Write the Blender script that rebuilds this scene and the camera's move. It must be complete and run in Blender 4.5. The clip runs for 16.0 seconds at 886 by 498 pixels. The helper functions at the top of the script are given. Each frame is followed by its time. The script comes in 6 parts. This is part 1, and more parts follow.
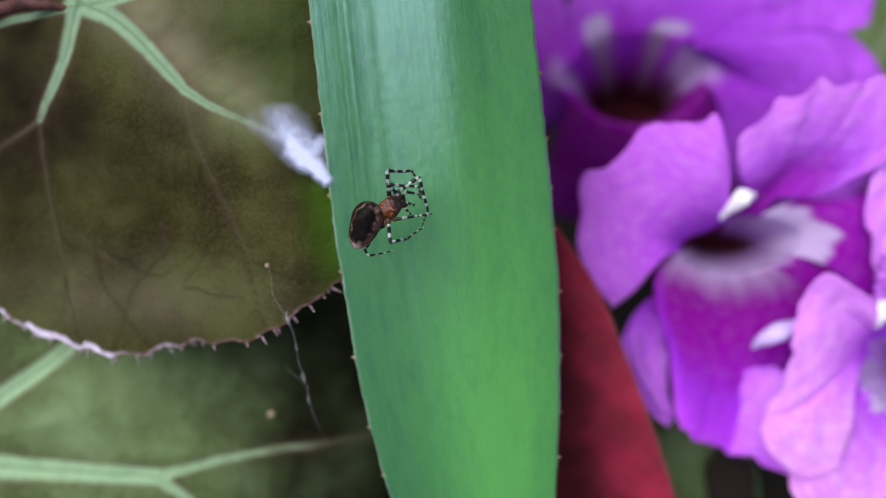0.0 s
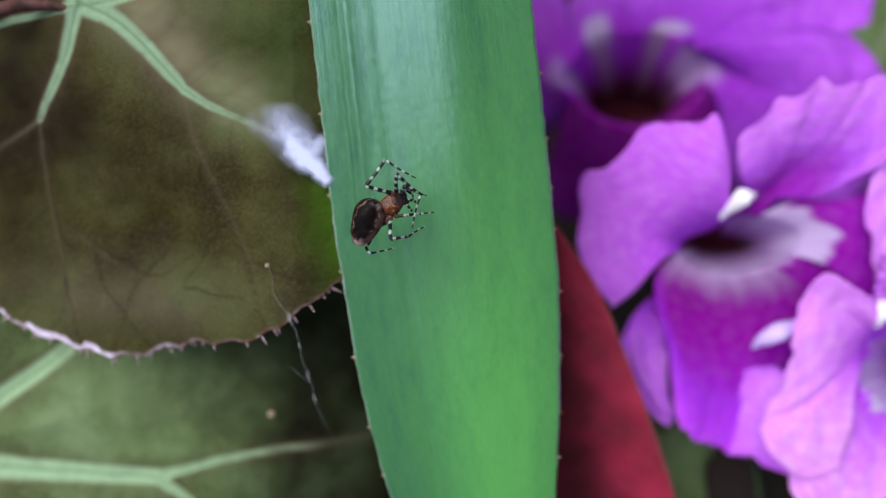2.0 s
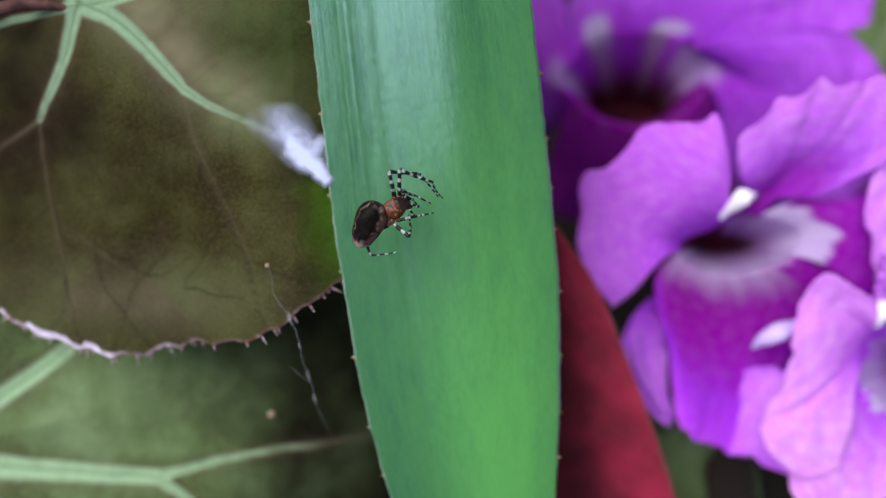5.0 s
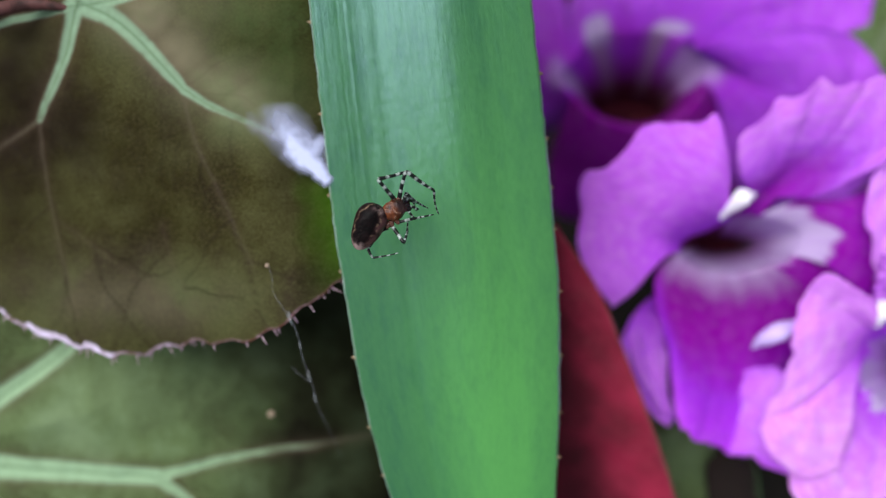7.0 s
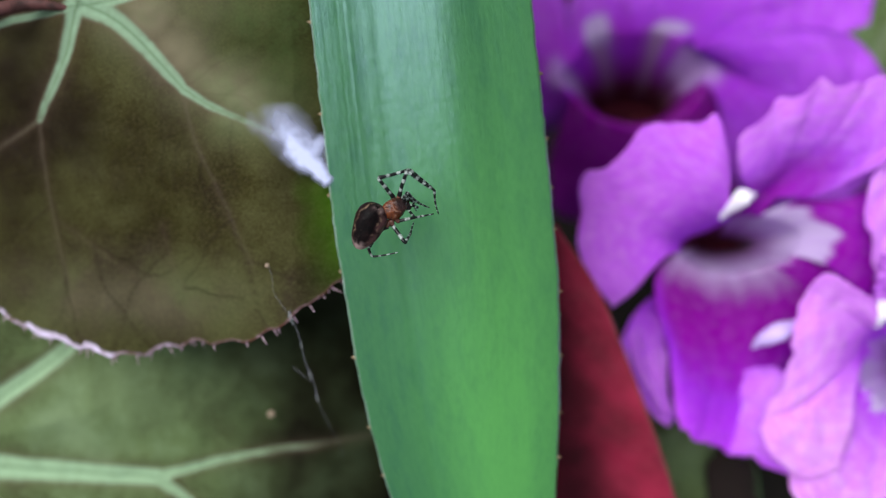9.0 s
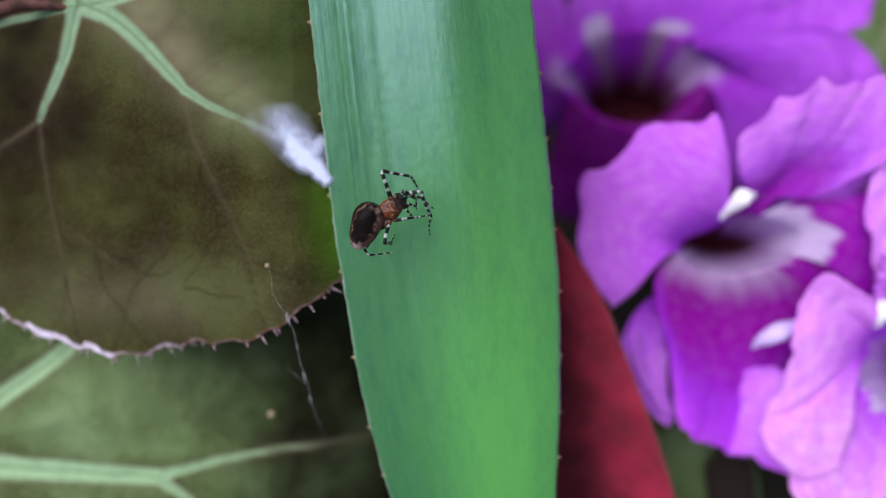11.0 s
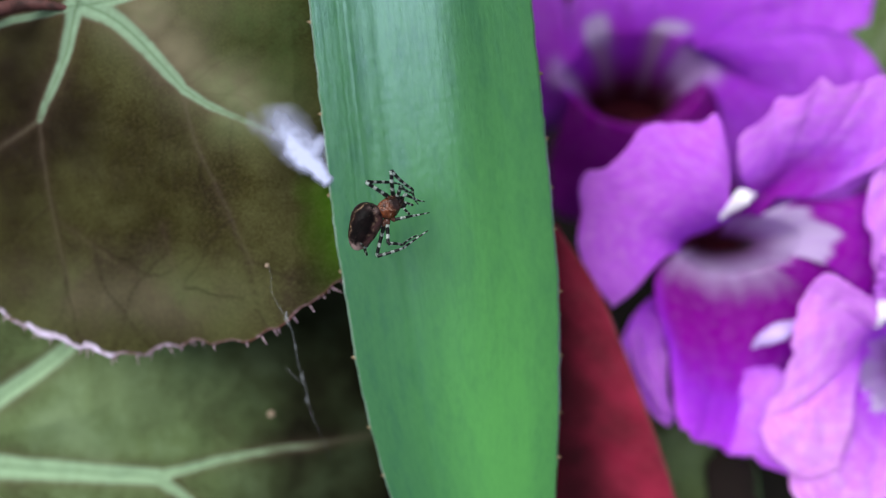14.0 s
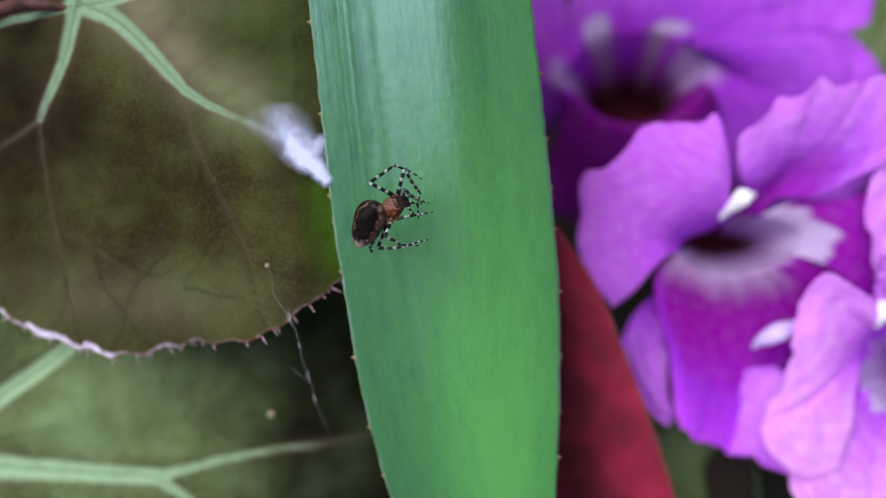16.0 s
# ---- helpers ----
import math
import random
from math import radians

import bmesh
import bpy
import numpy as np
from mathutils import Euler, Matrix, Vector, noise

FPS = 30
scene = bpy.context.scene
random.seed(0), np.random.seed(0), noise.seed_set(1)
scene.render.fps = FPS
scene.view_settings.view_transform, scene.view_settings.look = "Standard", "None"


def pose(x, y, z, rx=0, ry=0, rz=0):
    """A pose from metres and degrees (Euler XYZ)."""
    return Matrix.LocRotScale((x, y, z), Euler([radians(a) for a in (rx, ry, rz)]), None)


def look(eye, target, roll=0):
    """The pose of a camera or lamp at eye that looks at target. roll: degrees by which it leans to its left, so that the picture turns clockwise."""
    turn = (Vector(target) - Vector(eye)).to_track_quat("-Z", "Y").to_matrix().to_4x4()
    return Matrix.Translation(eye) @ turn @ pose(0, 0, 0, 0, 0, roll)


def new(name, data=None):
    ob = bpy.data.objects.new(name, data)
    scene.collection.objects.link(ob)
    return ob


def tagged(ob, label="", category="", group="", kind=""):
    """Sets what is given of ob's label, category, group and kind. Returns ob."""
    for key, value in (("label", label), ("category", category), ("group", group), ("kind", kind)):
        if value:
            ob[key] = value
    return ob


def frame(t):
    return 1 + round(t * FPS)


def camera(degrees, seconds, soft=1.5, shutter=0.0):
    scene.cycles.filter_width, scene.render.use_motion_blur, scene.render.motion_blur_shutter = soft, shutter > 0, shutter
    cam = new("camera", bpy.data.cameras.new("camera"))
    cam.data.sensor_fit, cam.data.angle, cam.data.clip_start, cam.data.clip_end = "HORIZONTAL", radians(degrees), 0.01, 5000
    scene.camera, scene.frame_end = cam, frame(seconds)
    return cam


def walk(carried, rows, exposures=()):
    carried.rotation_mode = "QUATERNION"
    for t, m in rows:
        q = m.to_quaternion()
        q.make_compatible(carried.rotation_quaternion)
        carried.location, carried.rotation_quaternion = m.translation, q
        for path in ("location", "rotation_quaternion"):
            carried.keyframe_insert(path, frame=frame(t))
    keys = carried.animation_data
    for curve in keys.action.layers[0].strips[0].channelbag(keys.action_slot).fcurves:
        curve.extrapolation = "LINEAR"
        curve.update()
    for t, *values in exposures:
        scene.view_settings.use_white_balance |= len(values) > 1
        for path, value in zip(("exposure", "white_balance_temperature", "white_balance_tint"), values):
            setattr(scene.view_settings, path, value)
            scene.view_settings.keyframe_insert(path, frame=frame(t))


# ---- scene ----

# ---------------------------------------------------------------- camera
MM = 0.001
cam = camera(60, 16.0, soft=1.2)
walk(cam, [(0.0, pose(0, 0, 0.0905)), (16.0, pose(0, 0, 0.0905))], exposures=[(0.0, 0.97), (16.0, 0.97)])
cam.data.dof.use_dof = True
cam.data.dof.focus_distance = 0.0830
cam.data.dof.aperture_fstop = 8.6

# ---------------------------------------------------------------- light: a bright overcast sky
SUN_UP, SUN_ROUND = radians(58), radians(-50)
world = bpy.data.worlds.new("sky")
scene.world = world
world.use_nodes = True
sky = world.node_tree.nodes.new("ShaderNodeTexSky")
sky.sky_type = "NISHITA"
sky.sun_disc = False
sky.sun_elevation, sky.sun_rotation = SUN_UP, SUN_ROUND
sky.air_density, sky.dust_density = 1.0, 3.0
cloud = world.node_tree.nodes.new("ShaderNodeHueSaturation")
cloud.inputs["Saturation"].default_value = 0.6
world.node_tree.links.new(sky.outputs[0], cloud.inputs["Color"])
world.node_tree.links.new(cloud.outputs[0], world.node_tree.nodes["Background"].inputs[0])
world.node_tree.nodes["Background"].inputs[1].default_value = 0.057
sun = new("sun", bpy.data.lights.new("sun", "SUN"))
sun.data.energy, sun.data.angle, sun.data.color = 1.55, radians(50), (0.94, 0.965, 1.0)
towards = Vector((math.sin(SUN_ROUND) * math.cos(SUN_UP), math.cos(SUN_ROUND) * math.cos(SUN_UP), math.sin(SUN_UP)))
sun.matrix_world = look(towards * 3, (0, 0, 0))


# ---------------------------------------------------------------- node helpers
class Paint:
    """A node material with its Principled shader."""

    def __init__(self, name, rough=0.5, spec=0.5):
        self.m = bpy.data.materials.new(name)
        self.m.use_nodes = True
        self.t = self.m.node_tree
        self.b = self.t.nodes["Principled BSDF"]
        self.b.inputs["Roughness"].default_value = rough
        self.b.inputs["Specular IOR Level"].default_value = spec

    def put(self, socket, value):
        if isinstance(value, bpy.types.NodeSocket):
            self.t.links.new(value, socket)
        elif isinstance(value, (tuple, list)) and len(value) == 3 and socket.type == "RGBA":
            socket.default_value = (*value, 1)
        else:
            socket.default_value = value

    def node(self, kind, out=0, **ins):
        n = self.t.nodes.new(kind)
        for key, value in ins.items():
            self.put(n.inputs[int(key[1:])] if key[0] == "_" else n.inputs[key.replace("__", " ")], value)
        return n.outputs[out]

    def attr(self, name):
        n = self.t.nodes.new("ShaderNodeAttribute")
        n.attribute_name = name
        return n.outputs["Fac"]

    def coords(self, scale=(1, 1, 1), which="Object"):
        c = self.t.nodes.new("ShaderNodeTexCoord").outputs[which]
        return self.node("ShaderNodeMapping", Vector=c, Scale=scale)

    def noise(self, vec, scale, detail=3.0, rough=0.55):
        return self.node("ShaderNodeTexNoise", Vector=vec, Scale=scale, Detail=detail, Roughness=rough)

    def calc(self, op, a, b=0.0, c=0.0):
        n = self.t.nodes.new("ShaderNodeMath")
        n.operation = op
        for i, v in enumerate((a, b, c)):
            self.put(n.inputs[i], v)
        return n.outputs[0]

    def mix(self, fac, a, b, how="MIX"):
        n = self.t.nodes.new("ShaderNodeMix")
        n.data_type, n.blend_type = "RGBA", how
        self.put(n.inputs[0], fac)
        self.put(n.inputs[6], a)
        self.put(n.inputs[7], b)
        return n.outputs[2]

    def ramp(self, fac, *stops):
        n = self.t.nodes.new("ShaderNodeValToRGB")
        while len(n.color_ramp.elements) < len(stops):
            n.color_ramp.elements.new(0.5)
        for e, (p, c) in zip(n.color_ramp.elements, stops):
            e.position = p
            e.color = (c, c, c, 1) if isinstance(c, (int, float)) else (*c, 1)
        self.put(n.inputs[0], fac)
        return n.outputs[0]

    def color(self, value):
        self.put(self.b.inputs["Base Color"], value)
        return self

    def rough(self, value):
        self.put(self.b.inputs["Roughness"], value)
        return self

    def bump(self, height, strength=0.3, distance=0.0001):
        self.put(self.b.inputs["Normal"], self.node("ShaderNodeBump", Height=height, Strength=strength, Distance=distance))
        return self

    def translucent(self, colour, amount):
        """Thin tissue: part of the light goes through."""
        tr = self.node("ShaderNodeBsdfTranslucent", Color=colour)
        mixed = self.node("ShaderNodeMixShader", _0=amount, _1=self.b.outputs[0], _2=tr)
        self.t.links.new(mixed, self.t.nodes["Material Output"].inputs["Surface"])
        return self


# ---------------------------------------------------------------- materials
def blade_paint():
    """Waxy green strap leaf with fine lengthwise fibres."""
    p = Paint("strap_leaf_green", 0.32, 1.0)
    p.b.inputs["Specular Tint"].default_value = (0.55, 0.82, 1.0, 1)
    uv = p.coords((1, 1, 1), "UV")
    fibre = p.noise(p.node("ShaderNodeMapping", Vector=uv, Scale=(3.2, 0.03, 1)), 1.0, 3.0, 0.6)
    broad = p.noise(p.node("ShaderNodeMapping", Vector=uv, Scale=(0.35, 0.03, 1)), 1.0, 2.0)
    fleck = p.noise(p.node("ShaderNodeMapping", Vector=uv, Scale=(3.0, 0.9, 1)), 1.0, 4.0, 0.7)
    base = p.ramp(broad, (0.3, (0.040, 0.156, 0.048)), (0.7, (0.052, 0.186, 0.054)))
    base = p.mix(p.ramp(fibre, (0.45, 0.0), (0.8, 0.25)), base, (0.050, 0.19, 0.07))
    base = p.mix(p.ramp(fleck, (0.62, 0.0), (0.8, 0.25)), base, (0.02, 0.10, 0.03))
    base = p.mix(p.ramp(fibre, (0.28, 0.45), (0.42, 0.0)), base, (0.014, 0.085, 0.030))
    blotch = p.noise(p.node("ShaderNodeMapping", Vector=uv, Scale=(0.55, 0.16, 1)), 1.0, 4.0, 0.6)
    base = p.mix(p.ramp(blotch, (0.48, 0.0), (0.68, 0.75)), base, (0.026, 0.118, 0.048))
    base = p.mix(p.calc("MULTIPLY", p.attr("bright_green"), p.ramp(blotch, (0.35, 1.0), (0.65, 0.78))), base, (0.100, 0.362, 0.072))
    grain = p.noise(p.node("ShaderNodeMapping", Vector=uv, Scale=(2.4, 0.75, 1)), 1.0, 5.0, 0.7)
    base = p.mix(p.ramp(grain, (0.38, 0.26), (0.50, 0.0)), base, p.mix(1.0, base, (0.55, 0.62, 0.60), "MULTIPLY"))
    base = p.mix(p.ramp(grain, (0.52, 0.0), (0.66, 0.15)), base, p.mix(1.0, base, (0.06, 0.10, 0.03), "ADD"))
    rim = p.attr("rim")
    base = p.mix(p.calc("MULTIPLY", rim, p.ramp(p.noise(uv, 0.16, 3.0), (0.40, 0.35), (0.58, 1.0))), base, (0.42, 0.52, 0.48))
    p.color(base)
    p.rough(p.ramp(fleck, (0.3, 0.27), (0.75, 0.42)))
    p.bump(p.calc("ADD", fibre, p.calc("MULTIPLY", fleck, 1.2)), 0.22, 0.0002)
    return p.translucent((0.10, 0.40, 0.06), 0.10).m


def begonia_paint(name, dark, mid, green, wash, blush):
    p = Paint(name, 0.55, 0.035)
    co = p.coords((1, 1, 1), "UV")
    cloud = p.noise(co, 0.075, 4.0, 0.6)
    grain = p.noise(co, 1.6, 4.0, 0.65)
    net = p.attr("net")
    cells = p.t.nodes.new("ShaderNodeTexVoronoi")
    cells.feature = "DISTANCE_TO_EDGE"
    p.put(cells.inputs["Vector"], p.mix(0.8, co, p.node("ShaderNodeTexNoise", out=1, Vector=co, Scale=0.5), "ADD"))
    p.put(cells.inputs["Scale"], 0.6)
    mesh = p.ramp(cells.outputs["Distance"], (0.0, 1.0), (0.10, 0.0))
    base = p.ramp(cloud, (0.40, dark), (0.50, mid), (0.61, wash))
    base = p.mix(p.ramp(grain, (0.42, 0.0), (0.70, 0.6)), base, wash)
    base = p.mix(p.ramp(grain, (0.30, 0.40), (0.45, 0.0)), base, dark)
    sand = p.noise(co, 3.2, 4.0, 0.7)
    base = p.mix(p.ramp(sand, (0.36, 0.75), (0.50, 0.0)), base, p.mix(1.0, base, (0.55, 0.50, 0.45), "MULTIPLY"))
    base = p.mix(p.ramp(sand, (0.52, 0.0), (0.66, 0.55)), base, p.mix(1.0, base, (0.050, 0.046, 0.020), "ADD"))
    # dark outer part: the strap leaf's shadow on the leaf below, put into the colour
    base = p.mix(p.calc("MULTIPLY", p.attr("outer_shade"), p.ramp(cloud, (0.3, 1.0), (0.75, 0.7))), base, (0.008, 0.006, 0.004))
    base = p.mix(p.attr("blush"), base, p.mix(p.ramp(cloud, (0.4, 0.0), (0.62, 1.0)), *blush))
    base = p.mix(p.calc("MULTIPLY", p.attr("moss"), p.ramp(grain, (0.35, 0.6), (0.6, 1.0))), base, (0.044, 0.072, 0.020))
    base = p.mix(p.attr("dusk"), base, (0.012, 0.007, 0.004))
    base = p.mix(p.calc("MAXIMUM", p.calc("MULTIPLY", net, 0.70), p.calc("MULTIPLY", mesh, p.ramp(cloud, (0.42, 0.0), (0.62, 0.09)))), base, (0.016, 0.009, 0.006))
    halo, vein, line, rim = p.attr("halo"), p.attr("vein"), p.attr("line"), p.attr("rim")
    base = p.mix(p.calc("MULTIPLY", halo, 0.34), base, (0.110, 0.074, 0.050))
    base = p.mix(p.calc("MULTIPLY", p.attr("fresh"), p.ramp(cloud, (0.35, 0.45), (0.6, 0.95))), base, (0.070, 0.205, 0.010))
    vein = p.calc("MULTIPLY", vein, p.ramp(p.noise(co, 0.9, 3.0), (0.3, 0.72), (0.6, 1.0)))
    base = p.mix(p.ramp(vein, (0.0, 0.0), (0.25, 0.45), (1.0, 1.0)), base, p.mix(p.ramp(vein, (0.15, 0.0), (0.55, 1.0)), (0.15, 0.115, 0.080), green))
    base = p.mix(p.calc("MULTIPLY", line, 0.62), base, (0.085, 0.15, 0.065))
    # the lilac stretch of the rim is sky reflection painted into the colour
    base = p.mix(rim, base, p.mix(p.calc("MULTIPLY", p.attr("lilac"), p.ramp(p.noise(co, 0.7, 3.0), (0.3, 0.5), (0.6, 1.0))), p.mix(p.ramp(p.noise(co, 0.9, 3.0), (0.45, 0.0), (0.68, 1.0)), (0.13, 0.045, 0.04), (0.42, 0.28, 0.30)), (0.74, 0.64, 0.82)))
    p.color(base)
    p.bump(p.calc("ADD", p.calc("MULTIPLY", grain, 0.6), p.calc("MULTIPLY", net, -0.2)), 0.35, 0.0002)
    return p.translucent((0.16, 0.22, 0.03), 0.10).m


def petal_paint():
    """Ruffled violet petal: deep magenta near the rim, lilac lobe with fine veins, pale throat, maroon bottom with mauve ribs."""
    p = Paint("petal_violet", 0.5, 0.05)
    uv = p.coords((1, 1, 1), "UV")
    streak = p.noise(p.node("ShaderNodeMapping", Vector=uv, Scale=(1.1, 0.10, 1)), 1.0, 3.0, 0.6)
    mott = p.noise(uv, 0.22, 3.0, 0.6)
    blotch = p.noise(uv, 0.55, 4.0, 0.65)
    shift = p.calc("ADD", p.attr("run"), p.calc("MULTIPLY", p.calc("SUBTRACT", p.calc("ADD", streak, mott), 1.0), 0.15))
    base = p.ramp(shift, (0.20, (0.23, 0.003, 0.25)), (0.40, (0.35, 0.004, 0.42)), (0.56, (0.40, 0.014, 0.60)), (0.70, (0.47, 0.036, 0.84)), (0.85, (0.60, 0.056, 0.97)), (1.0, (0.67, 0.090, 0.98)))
    base = p.mix(p.ramp(streak, (0.28, 0.30), (0.44, 0.0)), base, p.mix(0.5, base, (0.30, 0.02, 0.50)))
    base = p.mix(p.attr("pale"), base, (0.97, 0.45, 0.98))
    # blotch and spark paint the lobes' mottled highlights and glints into the colour
    base = p.mix(p.calc("MULTIPLY", p.ramp(blotch, (0.45, 0.0), (0.63, 0.85)), p.calc("ADD", 0.10, p.attr("pale"))), base, p.mix(0.6, base, (0.99, 0.62, 0.98)))
    spark = p.noise(uv, 1.15, 4.0, 0.7)
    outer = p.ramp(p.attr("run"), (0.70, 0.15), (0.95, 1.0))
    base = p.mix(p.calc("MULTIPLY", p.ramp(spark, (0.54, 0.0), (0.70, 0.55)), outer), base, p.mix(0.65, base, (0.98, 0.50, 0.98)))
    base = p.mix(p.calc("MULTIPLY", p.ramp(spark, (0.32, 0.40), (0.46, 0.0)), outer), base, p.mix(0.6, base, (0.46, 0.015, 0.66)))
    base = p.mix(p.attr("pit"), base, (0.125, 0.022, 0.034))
    base = p.mix(p.attr("rib"), base, (0.42, 0.28, 0.42))
    base = p.mix(p.attr("white"), base, p.mix(p.ramp(streak, (0.35, 0.0), (0.65, 0.6)), (0.70, 0.57, 0.82), (0.56, 0.38, 0.72)))
    p.color(base)
    p.bump(p.calc("ADD", p.calc("MULTIPLY", streak, 0.4), p.calc("ADD", mott, blotch)), 0.30, 0.0005)
    return p.translucent(p.mix(0.22, base, (0.7, 0.06, 0.90)), 0.35).m


def plain(name, colour, rough=0.5, grain=0.3, scale=2500, other=None):
    p = Paint(name, rough, 0.4)
    n = p.noise(p.coords(), scale)
    p.color(p.mix(p.ramp(n, (0.35, 0.0), (0.7, grain)), colour, other or tuple(c * 0.4 for c in colour)))
    p.bump(n, 0.3, 0.00008)
    return p.m


def soil_paint():
    p = Paint("dark_soil", 0.95, 0.2)
    co = p.coords()
    n = p.noise(co, 90, 6.0, 0.7)
    p.color(p.ramp(n, (0.3, (0.006, 0.005, 0.004)), (0.7, (0.022, 0.017, 0.012))))
    p.bump(n, 0.8, 0.01)
    return p.m


GREEN = blade_paint()
BEGONIA = begonia_paint("begonia_bronze", (0.022, 0.014, 0.006), (0.038, 0.033, 0.009), (0.27, 0.41, 0.26), (0.066, 0.064, 0.021), ((0.22, 0.195, 0.118), (0.175, 0.21, 0.10)))
BEGONIA_PALE = begonia_paint("begonia_olive", (0.060, 0.075, 0.026), (0.105, 0.155, 0.055), (0.36, 0.54, 0.32), (0.17, 0.25, 0.115), ((0.15, 0.22, 0.10), (0.22, 0.30, 0.16)))
PETAL = petal_paint()
LIP = plain("petal_lip_white", (0.90, 0.84, 0.93), 0.35, 0.25, 900, (0.78, 0.60, 0.90))
LIP_LILAC = plain("petal_lip_lilac", (0.62, 0.47, 0.86), 0.45, 0.4, 500, (0.52, 0.25, 0.80))
SOIL = soil_paint()
STALK_RED = plain("stalk_red", (0.15, 0.055, 0.048), 0.6, 0.9, 900, (0.035, 0.014, 0.010))
STALK_GREEN = plain("stalk_green", (0.09, 0.19, 0.06), 0.45)
HAIR = plain("margin_hair", (0.56, 0.40, 0.44), 0.4, 0.5)
SPINE = plain("spine_brown", (0.27, 0.19, 0.10), 0.4)
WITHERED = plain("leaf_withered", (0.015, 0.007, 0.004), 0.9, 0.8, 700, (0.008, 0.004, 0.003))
SPECK = plain("speck_buff", (0.38, 0.28, 0.19), 0.6)
MARGIN = plain("margin_pale", (0.30, 0.14, 0.14), 0.5, 1.0, 450, (0.13, 0.015, 0.025))
SILK = plain("silk_white", (0.75, 0.78, 0.80), 0.3, 0.1)


# ---------------------------------------------------------------- mesh helpers (all lengths in millimetres)
def mesh_from(name, verts, faces, mat, smooth=True):
    me = bpy.data.meshes.new(name)
    me.from_pydata((np.asarray(verts, float) * MM).tolist(), [], faces)
    me.materials.append(mat)
    if smooth:
        me.polygons.foreach_set("use_smooth", [True] * len(me.polygons))
    me.update()
    return me


def sheet(name, p, mat, uv=None, attrs=None, ring=False):
    """A mesh from a grid of places p[n, m, 3]; ring closes it along m."""
    n, m = p.shape[:2]
    i, j = np.meshgrid(np.arange(n - 1), np.arange(m if ring else m - 1), indexing="ij")
    k = (j + 1) % m
    f = np.stack([i * m + j, i * m + k, (i + 1) * m + k, (i + 1) * m + j], -1).reshape(-1, 4)
    me = mesh_from(name, p.reshape(-1, 3), f.tolist(), mat)
    if uv is not None:
        layer = me.uv_layers.new(name="UVMap")
        layer.data.foreach_set("uv", uv.reshape(-1, 2)[f.reshape(-1)].astype(np.float32).ravel())
    for key, a in (attrs or {}).items():
        me.attributes.new(key, "FLOAT", "POINT").data.foreach_set("value", a.reshape(-1).astype(np.float32))
    return me


def part(name, data, parent, label="", kind=""):
    ob = new(name, data)
    ob.parent = parent
    return tagged(ob, label, kind=kind)


def thing(name, label, category, place=(0, 0, 0), group="", kind=""):
    ob = new(name)
    ob.location = Vector(place) * MM
    ob.empty_display_size = 0.005
    return tagged(ob, label, category, group, kind)


def thicken(ob, mm):
    mod = ob.modifiers.new("thickness", "SOLIDIFY")
    mod.thickness, mod.offset = mm * MM, -1.0
    return ob


def spline(xs, ys, q):
    """Smooth (Catmull-Rom) values at q through the stations xs, ys."""
    xs, ys, q = np.asarray(xs, float), np.asarray(ys, float), np.asarray(q, float)
    k = np.clip(np.searchsorted(xs, q) - 1, 0, len(xs) - 2)
    g = np.gradient(ys, xs, axis=0)
    h = xs[k + 1] - xs[k]
    s = (q - xs[k]) / h
    if ys.ndim > 1:
        h, s = h[..., None], s[..., None]
    return ((2 * s**3 - 3 * s**2 + 1) * ys[k] + (s**3 - 2 * s**2 + s) * h * g[k]
            + (-2 * s**3 + 3 * s**2) * ys[k + 1] + (s**3 - s**2) * h * g[k + 1])


def tube(name, path, radii, mat, sides=10, steps=8, wobble=0.0):
    """A round tapering stalk through the stations of path."""
    path = np.asarray(path, float)
    s = np.arange(len(path))
    q = np.linspace(0, len(path) - 1, (len(path) - 1) * steps + 1)
    c = spline(s, path, q)
    r = np.interp(q, np.linspace(0, len(path) - 1, len(radii)), radii)
    tan = np.gradient(c, axis=0)
    tan /= np.linalg.norm(tan, axis=1, keepdims=True) + 1e-9
    ref = np.array((0.13, 0.21, 0.97)) if abs(tan[:, 2]).max() < 0.9 else np.array((0.97, 0.2, 0.1))
    a = np.cross(tan, ref)
    a /= np.linalg.norm(a, axis=1, keepdims=True) + 1e-9
    b = np.cross(tan, a)
    th = np.linspace(0, 2 * np.pi, sides, endpoint=False)
    rr = r[:, None] * (1 + wobble * np.sin(3 * th[None] + q[:, None] * 2.1))
    p = c[:, None] + rr[..., None] * (np.cos(th)[None, :, None] * a[:, None] + np.sin(th)[None, :, None] * b[:, None])
    return sheet(name, p, mat, ring=True)


def fbm(x, y, scale, seed=0.0):
    return np.array([noise.fractal((a * scale + seed, b * scale - seed, seed), 1.0, 2.0, 3) for a, b in zip(np.ravel(x), np.ravel(y))]).reshape(np.shape(x))


# ---------------------------------------------------------------- ground
def ground():
    n = 81
    s = np.linspace(-1, 1, n)
    s = np.sign(s) * (np.abs(s) ** 5) * 400000
    x, y = np.meshgrid(s, s, indexing="ij")
    z = -140 + 4 * np.sin(x * 0.013) * np.cos(y * 0.017) * np.exp(-(x**2 + y**2) / 4e6)
    ob = new("ground", sheet("ground", np.stack([x, y, z], -1), SOIL))
    return tagged(ob, "dark damp garden soil beneath the plants", "ground", kind="structure")


# ---------------------------------------------------------------- the strap leaf
SPINES_L = (37.0, 26.2, 15.7, 6.2, -2.6, -13.1, -21.9, -27.9, -36.0, -44.0)
SPINES_R = (39.0, 30.5, 20.7, 13.1, 7.4, 2.4, -5.3, -13.0, -20.5, -26.0, -34.0, -42.0)


